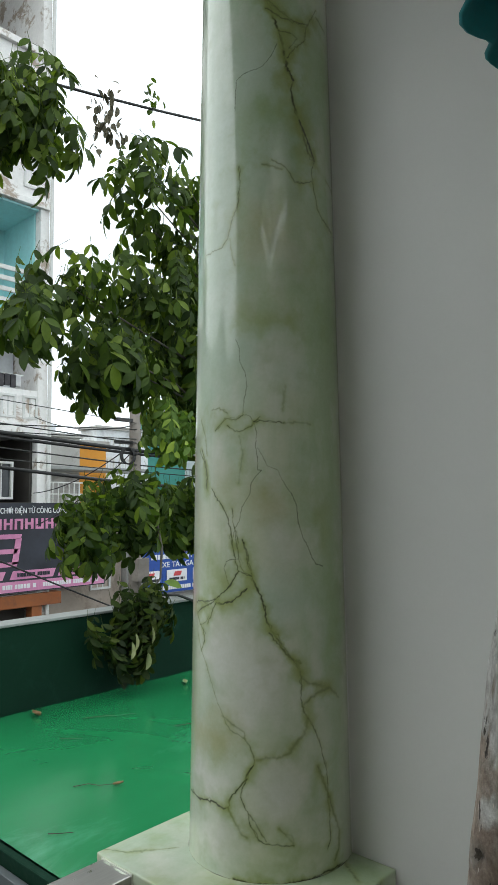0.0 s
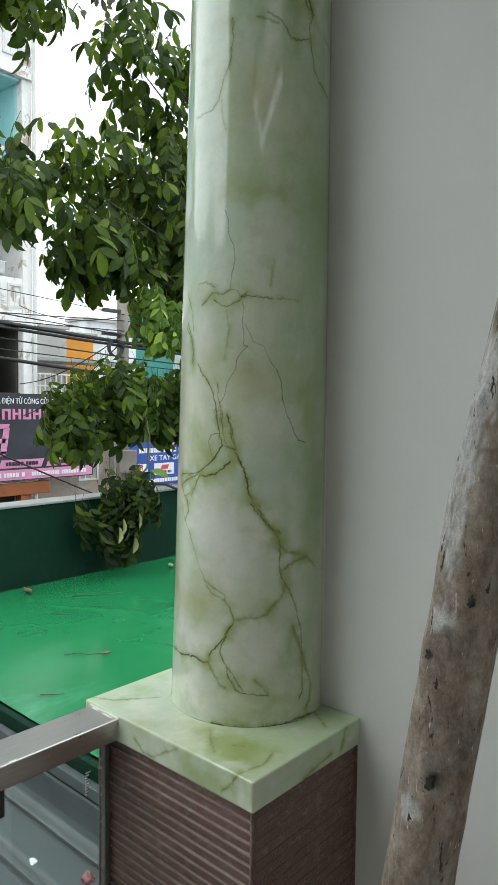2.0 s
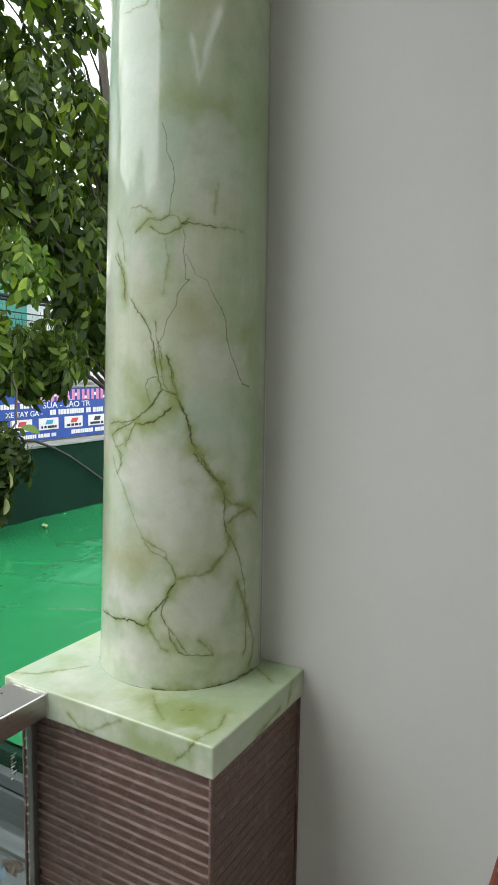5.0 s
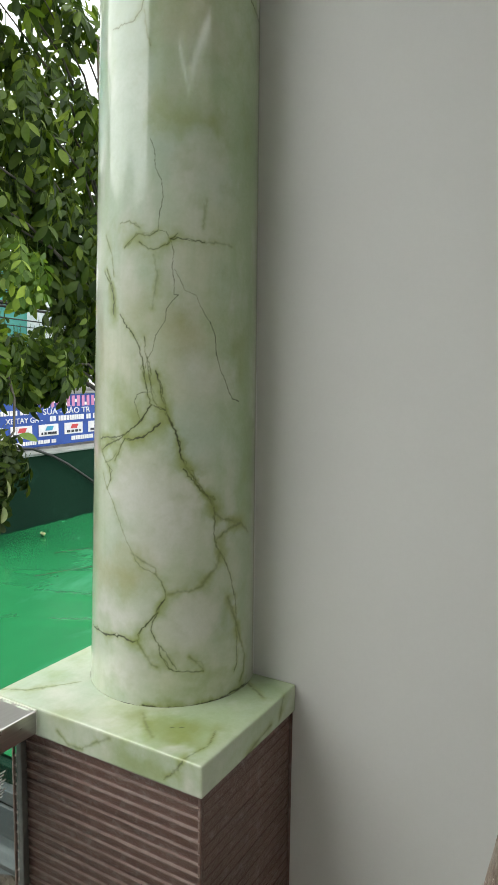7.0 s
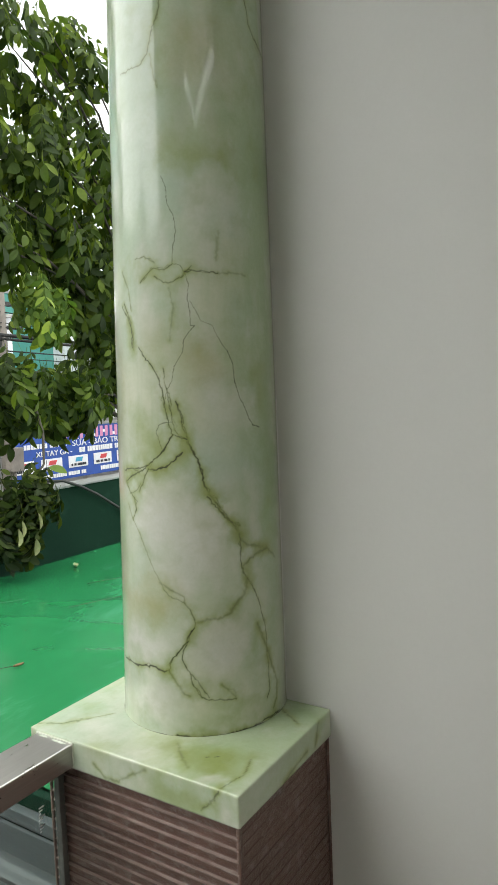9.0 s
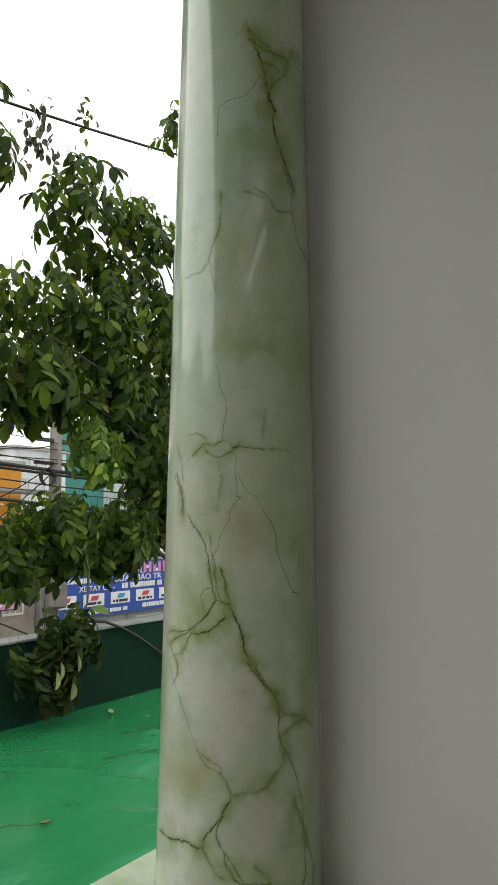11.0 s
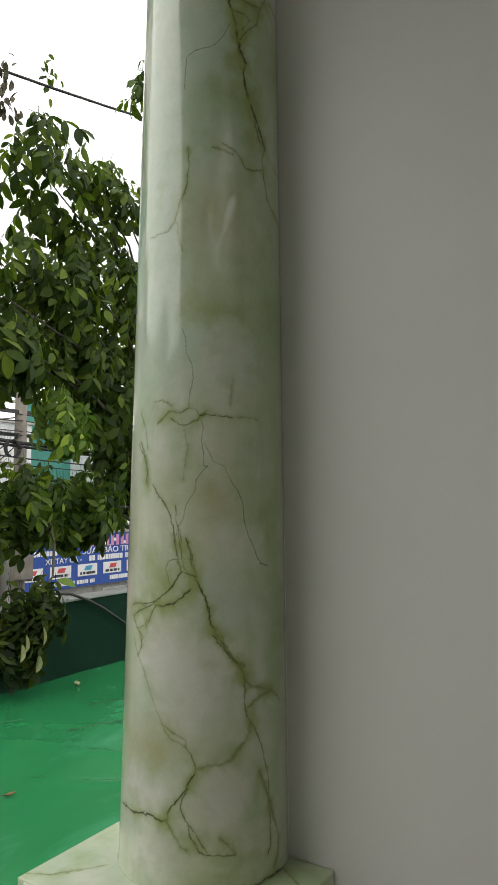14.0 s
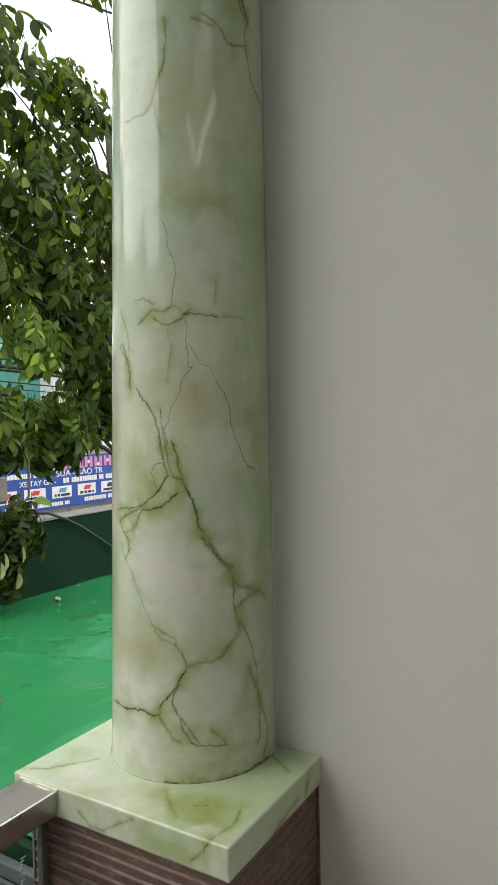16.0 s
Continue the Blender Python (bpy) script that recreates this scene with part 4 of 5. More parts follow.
def crumple(name, at, size, mat, label, seed):
    bm = bmesh.new()
    bmesh.ops.create_icosphere(bm, subdivisions=3, radius=1.0)
    rng = random.Random(seed)
    off = Vector((rng.random() * 9, rng.random() * 9, rng.random() * 9))
    for v in bm.verts:
        k = 0.65 + 0.7 * abs(noise.noise(v.co * 1.8 + off)) + 0.25 * noise.noise(v.co * 5 + off)
        v.co = Vector((v.co.x * k * size[0], v.co.y * k * size[1], max(-0.4, v.co.z) * k * size[2])) + Vector(at)
    tagged(part(name, bm, mat), label, "litter")


crumple("plastic_scrap", (-0.84, 0.19, 0.085), (0.035, 0.03, 0.03), PINK_FILM, "crumpled pink plastic scrap on the sheet roof", 1)
crumple("plastic_scrap", (-0.78, 0.15, 0.085), (0.04, 0.05, 0.03), BLUE_FILM, "crumpled blue plastic scrap on the sheet roof", 2)
crumple("plastic_scrap", (-0.76, 0.21, 0.085), (0.05, 0.03, 0.025), TWIG, "dark shrivelled litter on the sheet roof", 3)
crumple("paper_scrap", (-1.05, 0.12, 0.09), (0.02, 0.014, 0.006), SIGN_WHITE, "small white paper scrap on the sheet roof", 4)


# debris on the green roof
def twig(points, r=0.0022):
    tagged(part("twig", tube(points, [r, r * 0.9, r * 0.7, r * 0.4][: len(points)], 6), TWIG, smooth=True), "thin dry twig on the green roof", "twig", "roof debris")


twig([(-2.11, 0.93, 0.306), (-2.07, 0.99, 0.312), (-2.02, 1.02, 0.308), (-1.97, 1.09, 0.31)])
twig([(-2.80, 1.28, 0.306), (-2.74, 1.32, 0.308), (-2.69, 1.37, 0.307)])
twig([(-3.04, 1.60, 0.306), (-2.96, 1.72, 0.309), (-2.90, 1.80, 0.308), (-2.86, 1.90, 0.306)])
twig([(-2.75, 2.33, 0.306), (-2.68, 2.45, 0.31), (-2.60, 2.60, 0.307)])
twig([(-2.45, 1.88, 0.306), (-2.37, 2.05, 0.31), (-2.28, 2.26, 0.307)], 0.0022)
twig([(-1.76, 0.58, 0.306), (-1.72, 0.61, 0.309), (-1.69, 0.66, 0.306)])
for k, (x, y, mat, label, s) in enumerate(((-3.34, 1.44, DEAD_LEAF, "curled dry brown leaf on the green roof", 0.055), (-1.96, 1.09, DEAD_LEAF, "small brown dry leaf on the green roof", 0.028), (-3.2, 2.65, PALE_LEAF, "pale fallen leaf on the green roof", 0.05), (-2.2, 2.75, PALE_LEAF, "pale fallen leaf on the green roof", 0.03), (-1.7, 1.9, DEAD_LEAF, "small brown dry leaf on the green roof", 0.012), (-1.3, 1.2, DEAD_LEAF, "small brown dry leaf on the green roof", 0.010))):
    vs = []
    for i in range(7):
        u = i / 6
        w = math.sin(math.pi * u) * 0.45 * s
        for j in (-1, 0, 1):
            vs.append((x + (u - 0.5) * 2 * s * math.cos(k * 1.3) - j * w * math.sin(k * 1.3), y + (u - 0.5) * 2 * s * math.sin(k * 1.3) + j * w * math.cos(k * 1.3), ROOF_Z + 0.008 + 0.5 * s * (abs(j) * 0.6 + (u - 0.5) ** 2)))
    fs = [(i * 3 + j, i * 3 + j + 1, i * 3 + j + 4, i * 3 + j + 3) for i in range(6) for j in range(2)]
    lf = raw("fallen_leaf", vs, fs, mat, smooth=True)
    lf.modifiers.new("thick", "SOLIDIFY").thickness = 0.0015
    tagged(lf, label, "leaf", "roof debris")
cab = part("cable", tube([(-3.7, 2.60, 1.0), (-3.55, 2.66, 0.965), (-3.45, 2.80, 0.955), (-3.46, 3.0, 0.88), (-3.46, 3.18, 0.79), (-3.46, 3.42, 0.64), (-3.46, 3.62, 0.51), (-3.45, 3.9, 0.31)], 0.012, 8), CABLE, smooth=True)
tagged(cab, "black cable hanging over the dark green parapet", "cable")

# ---- street ground ----
bm = bmesh.new()
bmesh.ops.create_grid(bm, x_segments=8, y_segments=8, size=600)
bmesh.ops.translate(bm, verts=bm.verts[:], vec=(0, 0, -3.5))
tagged(part("ground", bm, ASPHALT), "grey asphalt street and ground", "ground", kind="structure")


# ---- lettering ----
def lettering(text, y, z, size, x, mat, parent, align="LEFT", stretch=1.0):
    cu = bpy.data.curves.new("lettering", "FONT")
    cu.body, cu.size, cu.align_x, cu.extrude = text, size, align, 0.01
    tmp = bpy.data.objects.new("lettering", cu)
    scene.collection.objects.link(tmp)
    bpy.context.view_layer.update()
    me = bpy.data.meshes.new_from_object(tmp.evaluated_get(bpy.context.evaluated_depsgraph_get()))
    bpy.data.objects.remove(tmp)
    me.materials.clear()
    me.transform(Matrix(((0, 0, 1, x), (stretch, 0, 0, y), (0, 1, 0, z), (0, 0, 0, 1))))
    return under(put_mesh("lettering", me, mat), parent)


def plate(name, y0, y1, z0, z1, x, mat, parent, label="", slant=0.0, depth=0.012):
    bm = box(x, x + depth, y0, y1, z0, z1)
    for v in bm.verts:
        v.co.y += slant * (v.co.z - z0)
    return under(part(name, bm, mat, None, label), parent)


def bars(y0, y1, z0, z1, x, mat, parent, seed, unit=None):
    """Unreadable or private writing: plain bars of its size and colour."""
    rng = random.Random(seed)
    unit = unit or (z1 - z0) * 0.8
    y = y0
    while y < y1:
        w = unit * rng.uniform(0.7, 1.3)
        plate("print_bar", y, min(y + w * 0.8, y1), z0, z1, x, mat, parent)
        y += w + (unit * 0.7 if rng.random() < 0.2 else 0)


# ---- the dark sign and the blue sign over the shops ----
SX = -15.7
dark = tagged(empty("shop_sign", (SX, 7, -0.4)), "dark shop sign with white lettering and a pink lower band", "sign")
plate("sign_board", 1.0, 10.75, -0.40, 1.93, SX - 0.15, SIGN_DARK, dark, depth=0.14)
lettering("CHƠI ĐIỆN TỬ CÔNG CỘNG", 9.47, 1.66, 0.205, SX, SIGN_WHITE, dark, "RIGHT", 0.72)
for k in range(14):
    y = 9.95 - k * 0.30
    z = (1.24, 1.36, 1.46, 1.36)[k * 3 % 4]
    plate("name_shape", y - 0.17, y - 0.07, z, z + 0.06, SX, SIGN_PINK, dark)
    plate("name_shape", y - 0.24, y - 0.17, 1.24, 1.52, SX, SIGN_PINK, dark)
    plate("name_shape", y - 0.07, y, 1.24, 1.52, SX, SIGN_PINK, dark)
for z in (0.28, 0.62, 1.0):
    plate("logo_shape", 7.35, 7.98 + 0.1 * (z > 0.9), z, z + 0.12, SX, SIGN_PINK, dark, slant=0.4)
plate("logo_shape", 7.85, 8.02, 0.34, 1.02, SX, SIGN_PINK, dark, slant=0.15)
plate("pink_panel", 7.8, 9.05, -0.05, 0.17, SX, SIGN_PINK, dark, slant=0.4)
plate("pink_panel", 9.2, 10.25, -0.05, 0.17, SX, SIGN_PINK, dark, slant=0.4)
plate("pink_panel", 6.2, 7.6, -0.05, 0.17, SX, SIGN_PINK, dark, slant=0.4)
plate("pink_band", 1.0, 10.70, -0.37, -0.10, SX, SIGN_PINK, dark)
bars(8.0, 9.0, 0.01, 0.11, SX + 0.013, SIGN_DARK, dark, 5)
bars(9.35, 10.2, 0.01, 0.11, SX + 0.013, SIGN_DARK, dark, 6)
bars(7.3, 8.55, -0.29, -0.18, SX + 0.013, SIGN_WHITE, dark, 7)
bars(8.75, 10.5, -0.29, -0.18, SX + 0.013, SIGN_WHITE, dark, 8)

blue = tagged(empty("shop_sign", (-16, 15, -0.9)), "blue motorbike repair shop sign with white writing and logos", "sign")
plate("sign_board", 12.1, 20.5, -0.93, 0.75, -16.15, SIGN_BLUE, blue, depth=0.14)
plate("frame_strip", 12.05, 20.55, 0.75, 0.80, -16.17, FLASHING, blue, depth=0.2)
for k in range(11):
    y = 13.6 + k * 0.47
    plate("name_shape", y, y + 0.13, 0.33, 0.69, -16.0, SIGN_PINK, blue)
    plate("name_shape", y + 0.24, y + 0.37, 0.33, 0.69, -16.0, SIGN_PINK, blue)
    plate("name_shape", y + 0.05, y + 0.30, 0.36 + 0.11 * (k % 2), 0.46 + 0.11 * (k % 2), -16.004, SIGN_WHITE, blue)
bars(12.7, 14.4, 0.13, 0.28, -16.0, SIGN_WHITE, blue, 11)
lettering("SỬA - BẢO TR", 14.65, 0.10, 0.27, -16.0, SIGN_WHITE, blue, stretch=1.28)
lettering("XE TAY GA -", 13.15, -0.13, 0.24, -16.0, SIGN_WHITE, blue, stretch=1.1)
bars(14.95, 17.8, -0.13, 0.04, -16.0, SIGN_WHITE, blue, 12)
for k, mat in enumerate((SIGN_RED, SIGN_RED, SIGN_CYAN, SIGN_RED, SIGN_DARK, SIGN_RED, SIGN_CYAN)):
    y = 12.1 + k * 1.13
    plate("logo_panel", y + 0.1, y + 0.95, -0.60, -0.22, -16.0, SIGN_WHITE, blue)
    plate("logo_shape", y + 0.37, y + 0.66, -0.42, -0.28, -15.985, mat, blue, slant=0.5)
    bars(y + 0.2, y + 0.85, -0.55, -0.47, -15.985, SIGN_DARK, blue, 20 + k)
bars(12.6, 15.2, -0.84, -0.72, -16.0, SIGN_WHITE, blue, 13)
bars(15.9, 17.6, -0.82, -0.68, -16.0, SIGN_WHITE, blue, 14)


# ---- buildings across the street ----
def wall_piece(name, x0, x1, y0, y1, z0, z1, mat, parent, label=""):
    return under(part(name, box(x0, x1, y0, y1, z0, z1, 0.015), mat, None, label), parent)


def window(y0, y1, z0, z1, x, parent, bars_n=2):
    f = 0.06
    w = under(part("window", box(x - 0.12, x - 0.06, y0, y1, z0, z1), WINDOW_DARK, None, "dark window pane"), parent)
    bm = bmesh.new()
    for a in ((y0 - f, y0, z0 - f, z1 + f), (y1, y1 + f, z0 - f, z1 + f), (y0, y1, z1, z1 + f), (y0, y1, z0 - f, z0)):
        box(x - 0.1, x + 0.03, *a, bm=bm)
    for k in range(bars_n):
        y = y0 + (y1 - y0) * (k + 1) / (bars_n + 1)
        box(x - 0.05, x, y - 0.015, y + 0.015, z0, z1, bm=bm)
    fr = part("window_frame", bm, WHITE_METAL)
    fr.parent = w
    fr.matrix_parent_inverse = w.matrix_world.inverted()


def build_tall_house():
    h = tagged(empty("apartment_house", (-18, 4, -3.5)), "tall old house with peeling walls and a turquoise loggia", "house")
    x, y0, y1 = -16.0, -1.5, 8.95
    wall_piece("back_wall", -20.2, -19.9, y0, y1, -3.5, 20, OLD_WALL, h)
    wall_piece("side_wall", -20, x, y1 - 0.22, y1, -3.5, 20, OLD_WALL, h)
    wall_piece("side_wall", -20, x, y0, y0 + 0.22, -3.5, 20, OLD_WALL, h)
    wall_piece("pier", x - 0.25, x + 0.03, y1 - 0.26, y1 + 0.02, -3.5, 20, OLD_WALL, h)
    for z0, z1 in ((19.8, 20.1), (14.85, 15.05), (10.28, 10.46), (6.60, 6.78), (3.78, 4.10), (-0.75, -0.45)):
        wall_piece("floor_slab", -20, x + 0.12, y0, y1 + 0.02, z0, z1, OLD_WALL, h, "stained floor slab edge")
    wall_piece("front_wall", x - 0.2, x, y0, y1 - 0.26, 10.46, 14.85, OLD_WALL, h, "peeling upper wall")
    wall_piece("front_wall", x - 0.2, x, y0, y1 - 0.26, 4.10, 5.02, OLD_WALL, h, "peeling wall with two windows")
    wall_piece("balcony_front", x - 0.12, x + 0.04, y0, y1 - 0.26, 6.78, 7.15, OLD_WALL, h)
    for k in range(4):
        wall_piece("railing_bar", x - 0.02, x + 0.04, y0, y1 - 0.26, 7.35 + k * 0.30, 7.48 + k * 0.30, WHITE_METAL, h, "white balcony railing bar")
    wall_piece("room_wall", -18.2, -18.0, y0, y1 - 0.25, 6.78, 10.28, TEAL_WALL, h, "turquoise room wall")
    wall_piece("room_wall", -18.0, x - 0.26, y1 - 0.30, y1 - 0.23, 6.78, 10.28, TEAL_WALL, h, "turquoise side wall")
    wall_piece("room_ceiling", -18.0, x - 0.02, y0, y1 - 0.3, 10.2, 10.27, TEAL_WALL, h)
    wall_piece("room_wall", -17.6, -17.4, y0, y1 - 0.25, 5.02, 6.60, PALE_WALL, h, "pale loggia wall")
    # Surfaces of the deep rooms take their indoor shade from the colour.
    wall_piece("room_wall", -19.0, -18.8, y0, y1 - 0.25, 1.95, 3.78, SHADED_ROOM, h, "room wall darkened for the shade inside")
    wall_piece("room_wall", -19.2, -19.0, y0, y1 - 0.25, 15.05, 19.8, SHADED_ROOM, h, "top room wall darkened for the shade inside")
    wall_piece("room_wall", -18.8, x - 0.27, y1 - 0.32, y1 - 0.23, 1.95, 3.78, SHADED_ROOM, h, "side wall darkened for the shade inside")
    wall_piece("room_floor", -18.8, x - 0.02, y0, y1 - 0.33, 1.80, 1.95, SHADED_ROOM, h)
    for k in range(7):
        wall_piece("rafter", -19, x - 0.1, 2.0 + k, 2.12 + k, 17.6, 17.8, CONCRETE, h)
    window(7.66, 7.98, 4.28, 4.80, x + 0.01, h, 1)
    window(8.30, 8.62, 4.28, 4.80, x + 0.01, h, 1)
    window(8.22, 8.58, 10.85, 11.6, x + 0.01, h, 1)
    window(7.2, 7.55, 8.9, 9.4, -17.98, h, 1)
    window(6.2, 8.1, 2.1, 3.0, x - 0.3, h, 6)
    under(part("drain_pipe", tube([(x + 0.1, y1 + 0.05, -3.4), (x + 0.1, y1 + 0.05, 20)], 0.06, 8), WHITE_METAL, None, "pale drain pipe"), h)
    wall_piece("shop_beam", x - 0.1, x + 0.25, 1.0, 9.35, -0.80, -0.47, SHADED_ORANGE, h, "orange shop front beam, darkened for its shade")
    wall_piece("shop_post", x - 0.1, x + 0.2, 8.5, 8.8, -3.5, -0.8, SHADED_ORANGE, h, "orange shop front post, darkened for its shade")
    # Solid sheet whose dark colour stands for the shade inside the shop.
    wall_piece("shutter", x - 0.6, x - 0.5, 1.0, 8.7, -3.5, -0.8, SHADED_ROOM, h, "dark sheet for the shade inside the shop opening")
    rod = under(part("clothes_rod", tube([(x - 0.1, 6.4, 5.42), (x - 0.1, 8.3, 5.42)], 0.02, 6), WHITE_METAL), h)


build_tall_house()
for k, (y, mat) in enumerate(((7.45, CLOTH_PALE), (7.65, CLOTH_DARK), (7.83, CLOTH_DARK), (8.0, CLOTH_DARK), (8.15, CLOTH_PALE))):
    bm = box(-16.14, -16.06, y - 0.075, y + 0.075, 5.1 - 0.04 * (k % 2), 5.42, 0.02)
    tagged(part("laundry", bm, mat), "piece of laundry hanging on a balcony rod", "laundry", "laundry")


def block_house(name, x0, x1, y0, y1, top, mat, label, wins=()):
    h = tagged(empty(name, ((x0 + x1) / 2, (y0 + y1) / 2, -3.5)), label, "house")
    wall_piece("wall", x0, x1, y0, y1, -3.5, top, mat, h)
    wall_piece("roof", x0 - 0.1, x1 + 0.12, y0 - 0.1, y1 + 0.1, top, top + 0.14, CONCRETE, h)
    for a in wins:
        window(*a, x1 + 0.02, h, 2)
    return h


low = block_house("shop_house", -20, -16.6, 9.1, 12.0, 1.6, BROWN_WALL, "low shop house with brown stained plaster front", ((10.9, 11.5, -0.6, 0.2),))
block_house("shop_house", -22, -16.4, 12.05, 21.0, 0.9, CONCRETE, "low concrete shop house behind the blue sign", ((13.0, 14.2, -3.2, -1.2), (16, 18, -3.2, -1.2)))
g = block_house("grey_house", -26, -22, 9.0, 14.0, 4.55, CONCRETE, "bare grey house wall behind the shops")
wall_piece("stair_tower", -24, -22.2, 12.4, 13.05, 4.6, 5.05, PALE_WALL, g)
block_house("orange_house", -23.4, -22.3, 13.85, 15.45, 4.4, ORANGE_WALL, "small orange painted house block")
block_house("white_house", -24.2, -23.0, 15.5, 18.2, 5.15, PALE_WALL, "pale blue-white house with many windows", ((15.9, 16.3, 4.3, 4.8), (16.7, 17.1, 4.3, 4.8), (15.9, 16.3, 3.4, 3.9), (16.7, 17.1, 3.4, 3.9)))
block_house("turquoise_house", -24.8, -24.0, 18.7, 22.0, 6.35, TURQ_SHEET, "turquoise sheet-clad house block")
v = tagged(empty("veranda", (-21, 12, 2)), "white railed veranda under a pale corrugated roof", "veranda")
wall_piece("canopy", -22.0, -20.6, 11.3, 16.3, 3.22, 3.34, FLASHING, v, "pale corrugated canopy")
for k in range(9):
    wall_piece("railing_post", -20.75, -20.70, 11.6 + k * 0.22, 11.64 + k * 0.22, 1.6, 2.75, WHITE_METAL, v, "white railing post")
for z in (1.95, 2.3, 2.72):
    wall_piece("railing_bar", -20.75, -20.70, 11.5, 13.6, z, z + 0.05, WHITE_METAL, v, "white railing bar")
# the rest of the street: unseen houses added for the lacquer's reflections and bounced light
for k, (y0, y1, top, mat) in enumerate(((-12, -1.7, 6.4, PALE_WALL), (-24.1, -12, 7.2, OLD_WALL), (-44, -24.1, 11.0, CONCRETE), (21.3, 40, 6.0, PALE_WALL))):
    block_house("unseen_row_house", -26, -16.2, y0, y1, top, mat, "unseen plain row house added further along the street", ((y0 + 2, y0 + 3.4, 1, 2.6), (y0 + 5, y0 + 6.4, 1, 2.6)))

# Another unseen house, added to cut off the sky mirrored low on the column.
block_house("unseen_row_house", -8.2, -0.6, -13.5, -8.6, 3.9, CONCRETE, "unseen plain row house added further along the street")

# ---- utility pole and cables ----
pole = tagged(empty("utility_pole", (-10, 7.42, -3.5)), "weathered concrete utility pole with cable brackets", "pole")
under(part("shaft", tube([(-10, 7.42, -3.5), (-10, 7.42, 6.2)], [0.15, 0.10], 16), POLE_GREY, smooth=True), pole)
for z in (3.45, 3.0):
    under(part("cross_arm", box(-10.06, -9.94, 6.95, 7.9, z, z + 0.06), BLACK_STEEL, None, "dark steel cross arm"), pole)
under(part("meter_box", box(-9.92, -9.72, 7.28, 7.56, 0.3, 0.75, 0.02), POLE_GREY, None, "grey cable box"), pole)


def cable(a, b, drop, r, label="black overhead cable along the street"):
    tagged(part("overhead_cable", tube(sag(a, b, drop), r, 6), CABLE, smooth=True), label, "cable", "overhead cables")


for z0, z1, r in ((4.25, 2.87, 0.040), (4.12, 2.80, 0.030), (4.45, 3.02, 0.012), (4.14, 2.20, 0.034), (4.17, 2.58, 0.014), (3.6, 2.45, 0.010), (2.9, 3.10, 0.010), (2.5, 3.30, 0.010), (4.9, 3.42, 0.008)):
    cable((-9.9, -14, z0), (-9.9, 7.4, z1), 0.06, r)
    cable((-9.9, 7.4, z1), (-10.2, 34, z1 + 0.6), 0.4, r)
for y, z, z2 in ((7.35, 3.0, 2.2), (7.45, 3.4, 4.3), (7.4, 2.9, 1.3)):
    cable((-10, y, z), (-16.0, 8.6, z2), 0.2, 0.012, "black service cable to the house")
cable((-7.4, -2, 3.5), (-10, 7.35, -0.35), 0.05, 0.016)
cable((-6, -2.5, 5.85), (-6, 14, 10.15), 0.55, 0.018, "thick black cable across the sky")
coil = bmesh.new()
for k in range(4):
    tube([(-9.85, 7.1 + 0.02 * k + 0.16 * math.cos(q), 2.75 + 0.16 * math.sin(q)) for q in (2 * math.pi * i / 18 for i in range(19))], 0.012, 5, coil)
tagged(part("cable_coil", coil, CABLE, smooth=True), "coil of spare black cable at the pole", "cable")

# ---- street tree ----
def leaflet(length, width):
    """One pointed leaf blade, folded on its midrib, along +x."""
    v, f = [(0, 0, 0)], []
    for u, w, d in ((0.18, 0.62, 0.0), (0.42, 0.98, -0.02), (0.68, 0.92, -0.07), (0.88, 0.48, -0.14)):
        v += [(u * length, w * width / 2, d * length + 0.12 * width * w), (u * length, 0, d * length), (u * length, -w * width / 2, d * length + 0.12 * width * w)]
    v.append((length, 0, -0.20 * length))
    f += [(0, 2, 1), (0, 3, 2), (10, 11, 13), (11, 12, 13)]
    for i in (1, 4, 7):
        f += [(i, i + 1, i + 4, i + 3), (i + 1, i + 2, i + 5, i + 4)]
    return np.array(v, dtype=float), f


def leaf_spray(seed, pairs=4, length=0.16):
    """A compound leaf: a thin stalk with paired drooping blades and one at the tip."""
    rng = np.random.RandomState(seed)
    verts, faces = [], []
    span = 0.40
    stalk = [np.array((span * u, 0, -0.10 * u * u)) for u in (0, 0.5, 1)]
    for i, p in enumerate(stalk):
        for dy, dz in ((0.003, 0), (-0.003, 0), (0, 0.004)):
            verts.append(p + (0, dy, dz))
    for i in range(2):
        for j in range(3):
            faces.append((i * 3 + j, i * 3 + (j + 1) % 3, i * 3 + 3 + (j + 1) % 3, i * 3 + 3 + j))
    spots = [(0.28 + 0.70 * k / (pairs - 1), s) for k in range(pairs) for s in (-1, 1)] + [(1.0, 0)]
    for u, s in spots:
        L = length * rng.uniform(0.8, 1.15) * (0.85 + 0.3 * u)
        v, f = leaflet(L, L * rng.uniform(0.38, 0.47))
        m = Euler((rng.uniform(-0.5, 0.5), rng.uniform(0.25, 0.9), s * rng.uniform(0.75, 1.15))).to_matrix()
        v = v @ np.array(m).T + (span * u, 0, -0.10 * u * u)
        n = len(verts)
        verts.extend(v)
        faces.extend(tuple(n + q for q in face) for face in f)
    return np.array(verts), faces


MORE = 1.2
SPRAYS = [leaf_spray(s, 4 if s % 2 else 3, 0.155 + 0.01 * (s % 3)) for s in range(6)]
SPRAY_MESHES, DARK_SPRAYS = [], []
for v, f in SPRAYS:
    me = bpy.data.meshes.new("leaf")
    me.from_pydata([tuple(p) for p in v], [], f)
    me.materials.append(LEAF)
    me.polygons.foreach_set("use_smooth", [True] * len(me.polygons))
    SPRAY_MESHES.append(me)
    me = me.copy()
    me.materials[0] = DARK_LEAF
    DARK_SPRAYS.append(me)


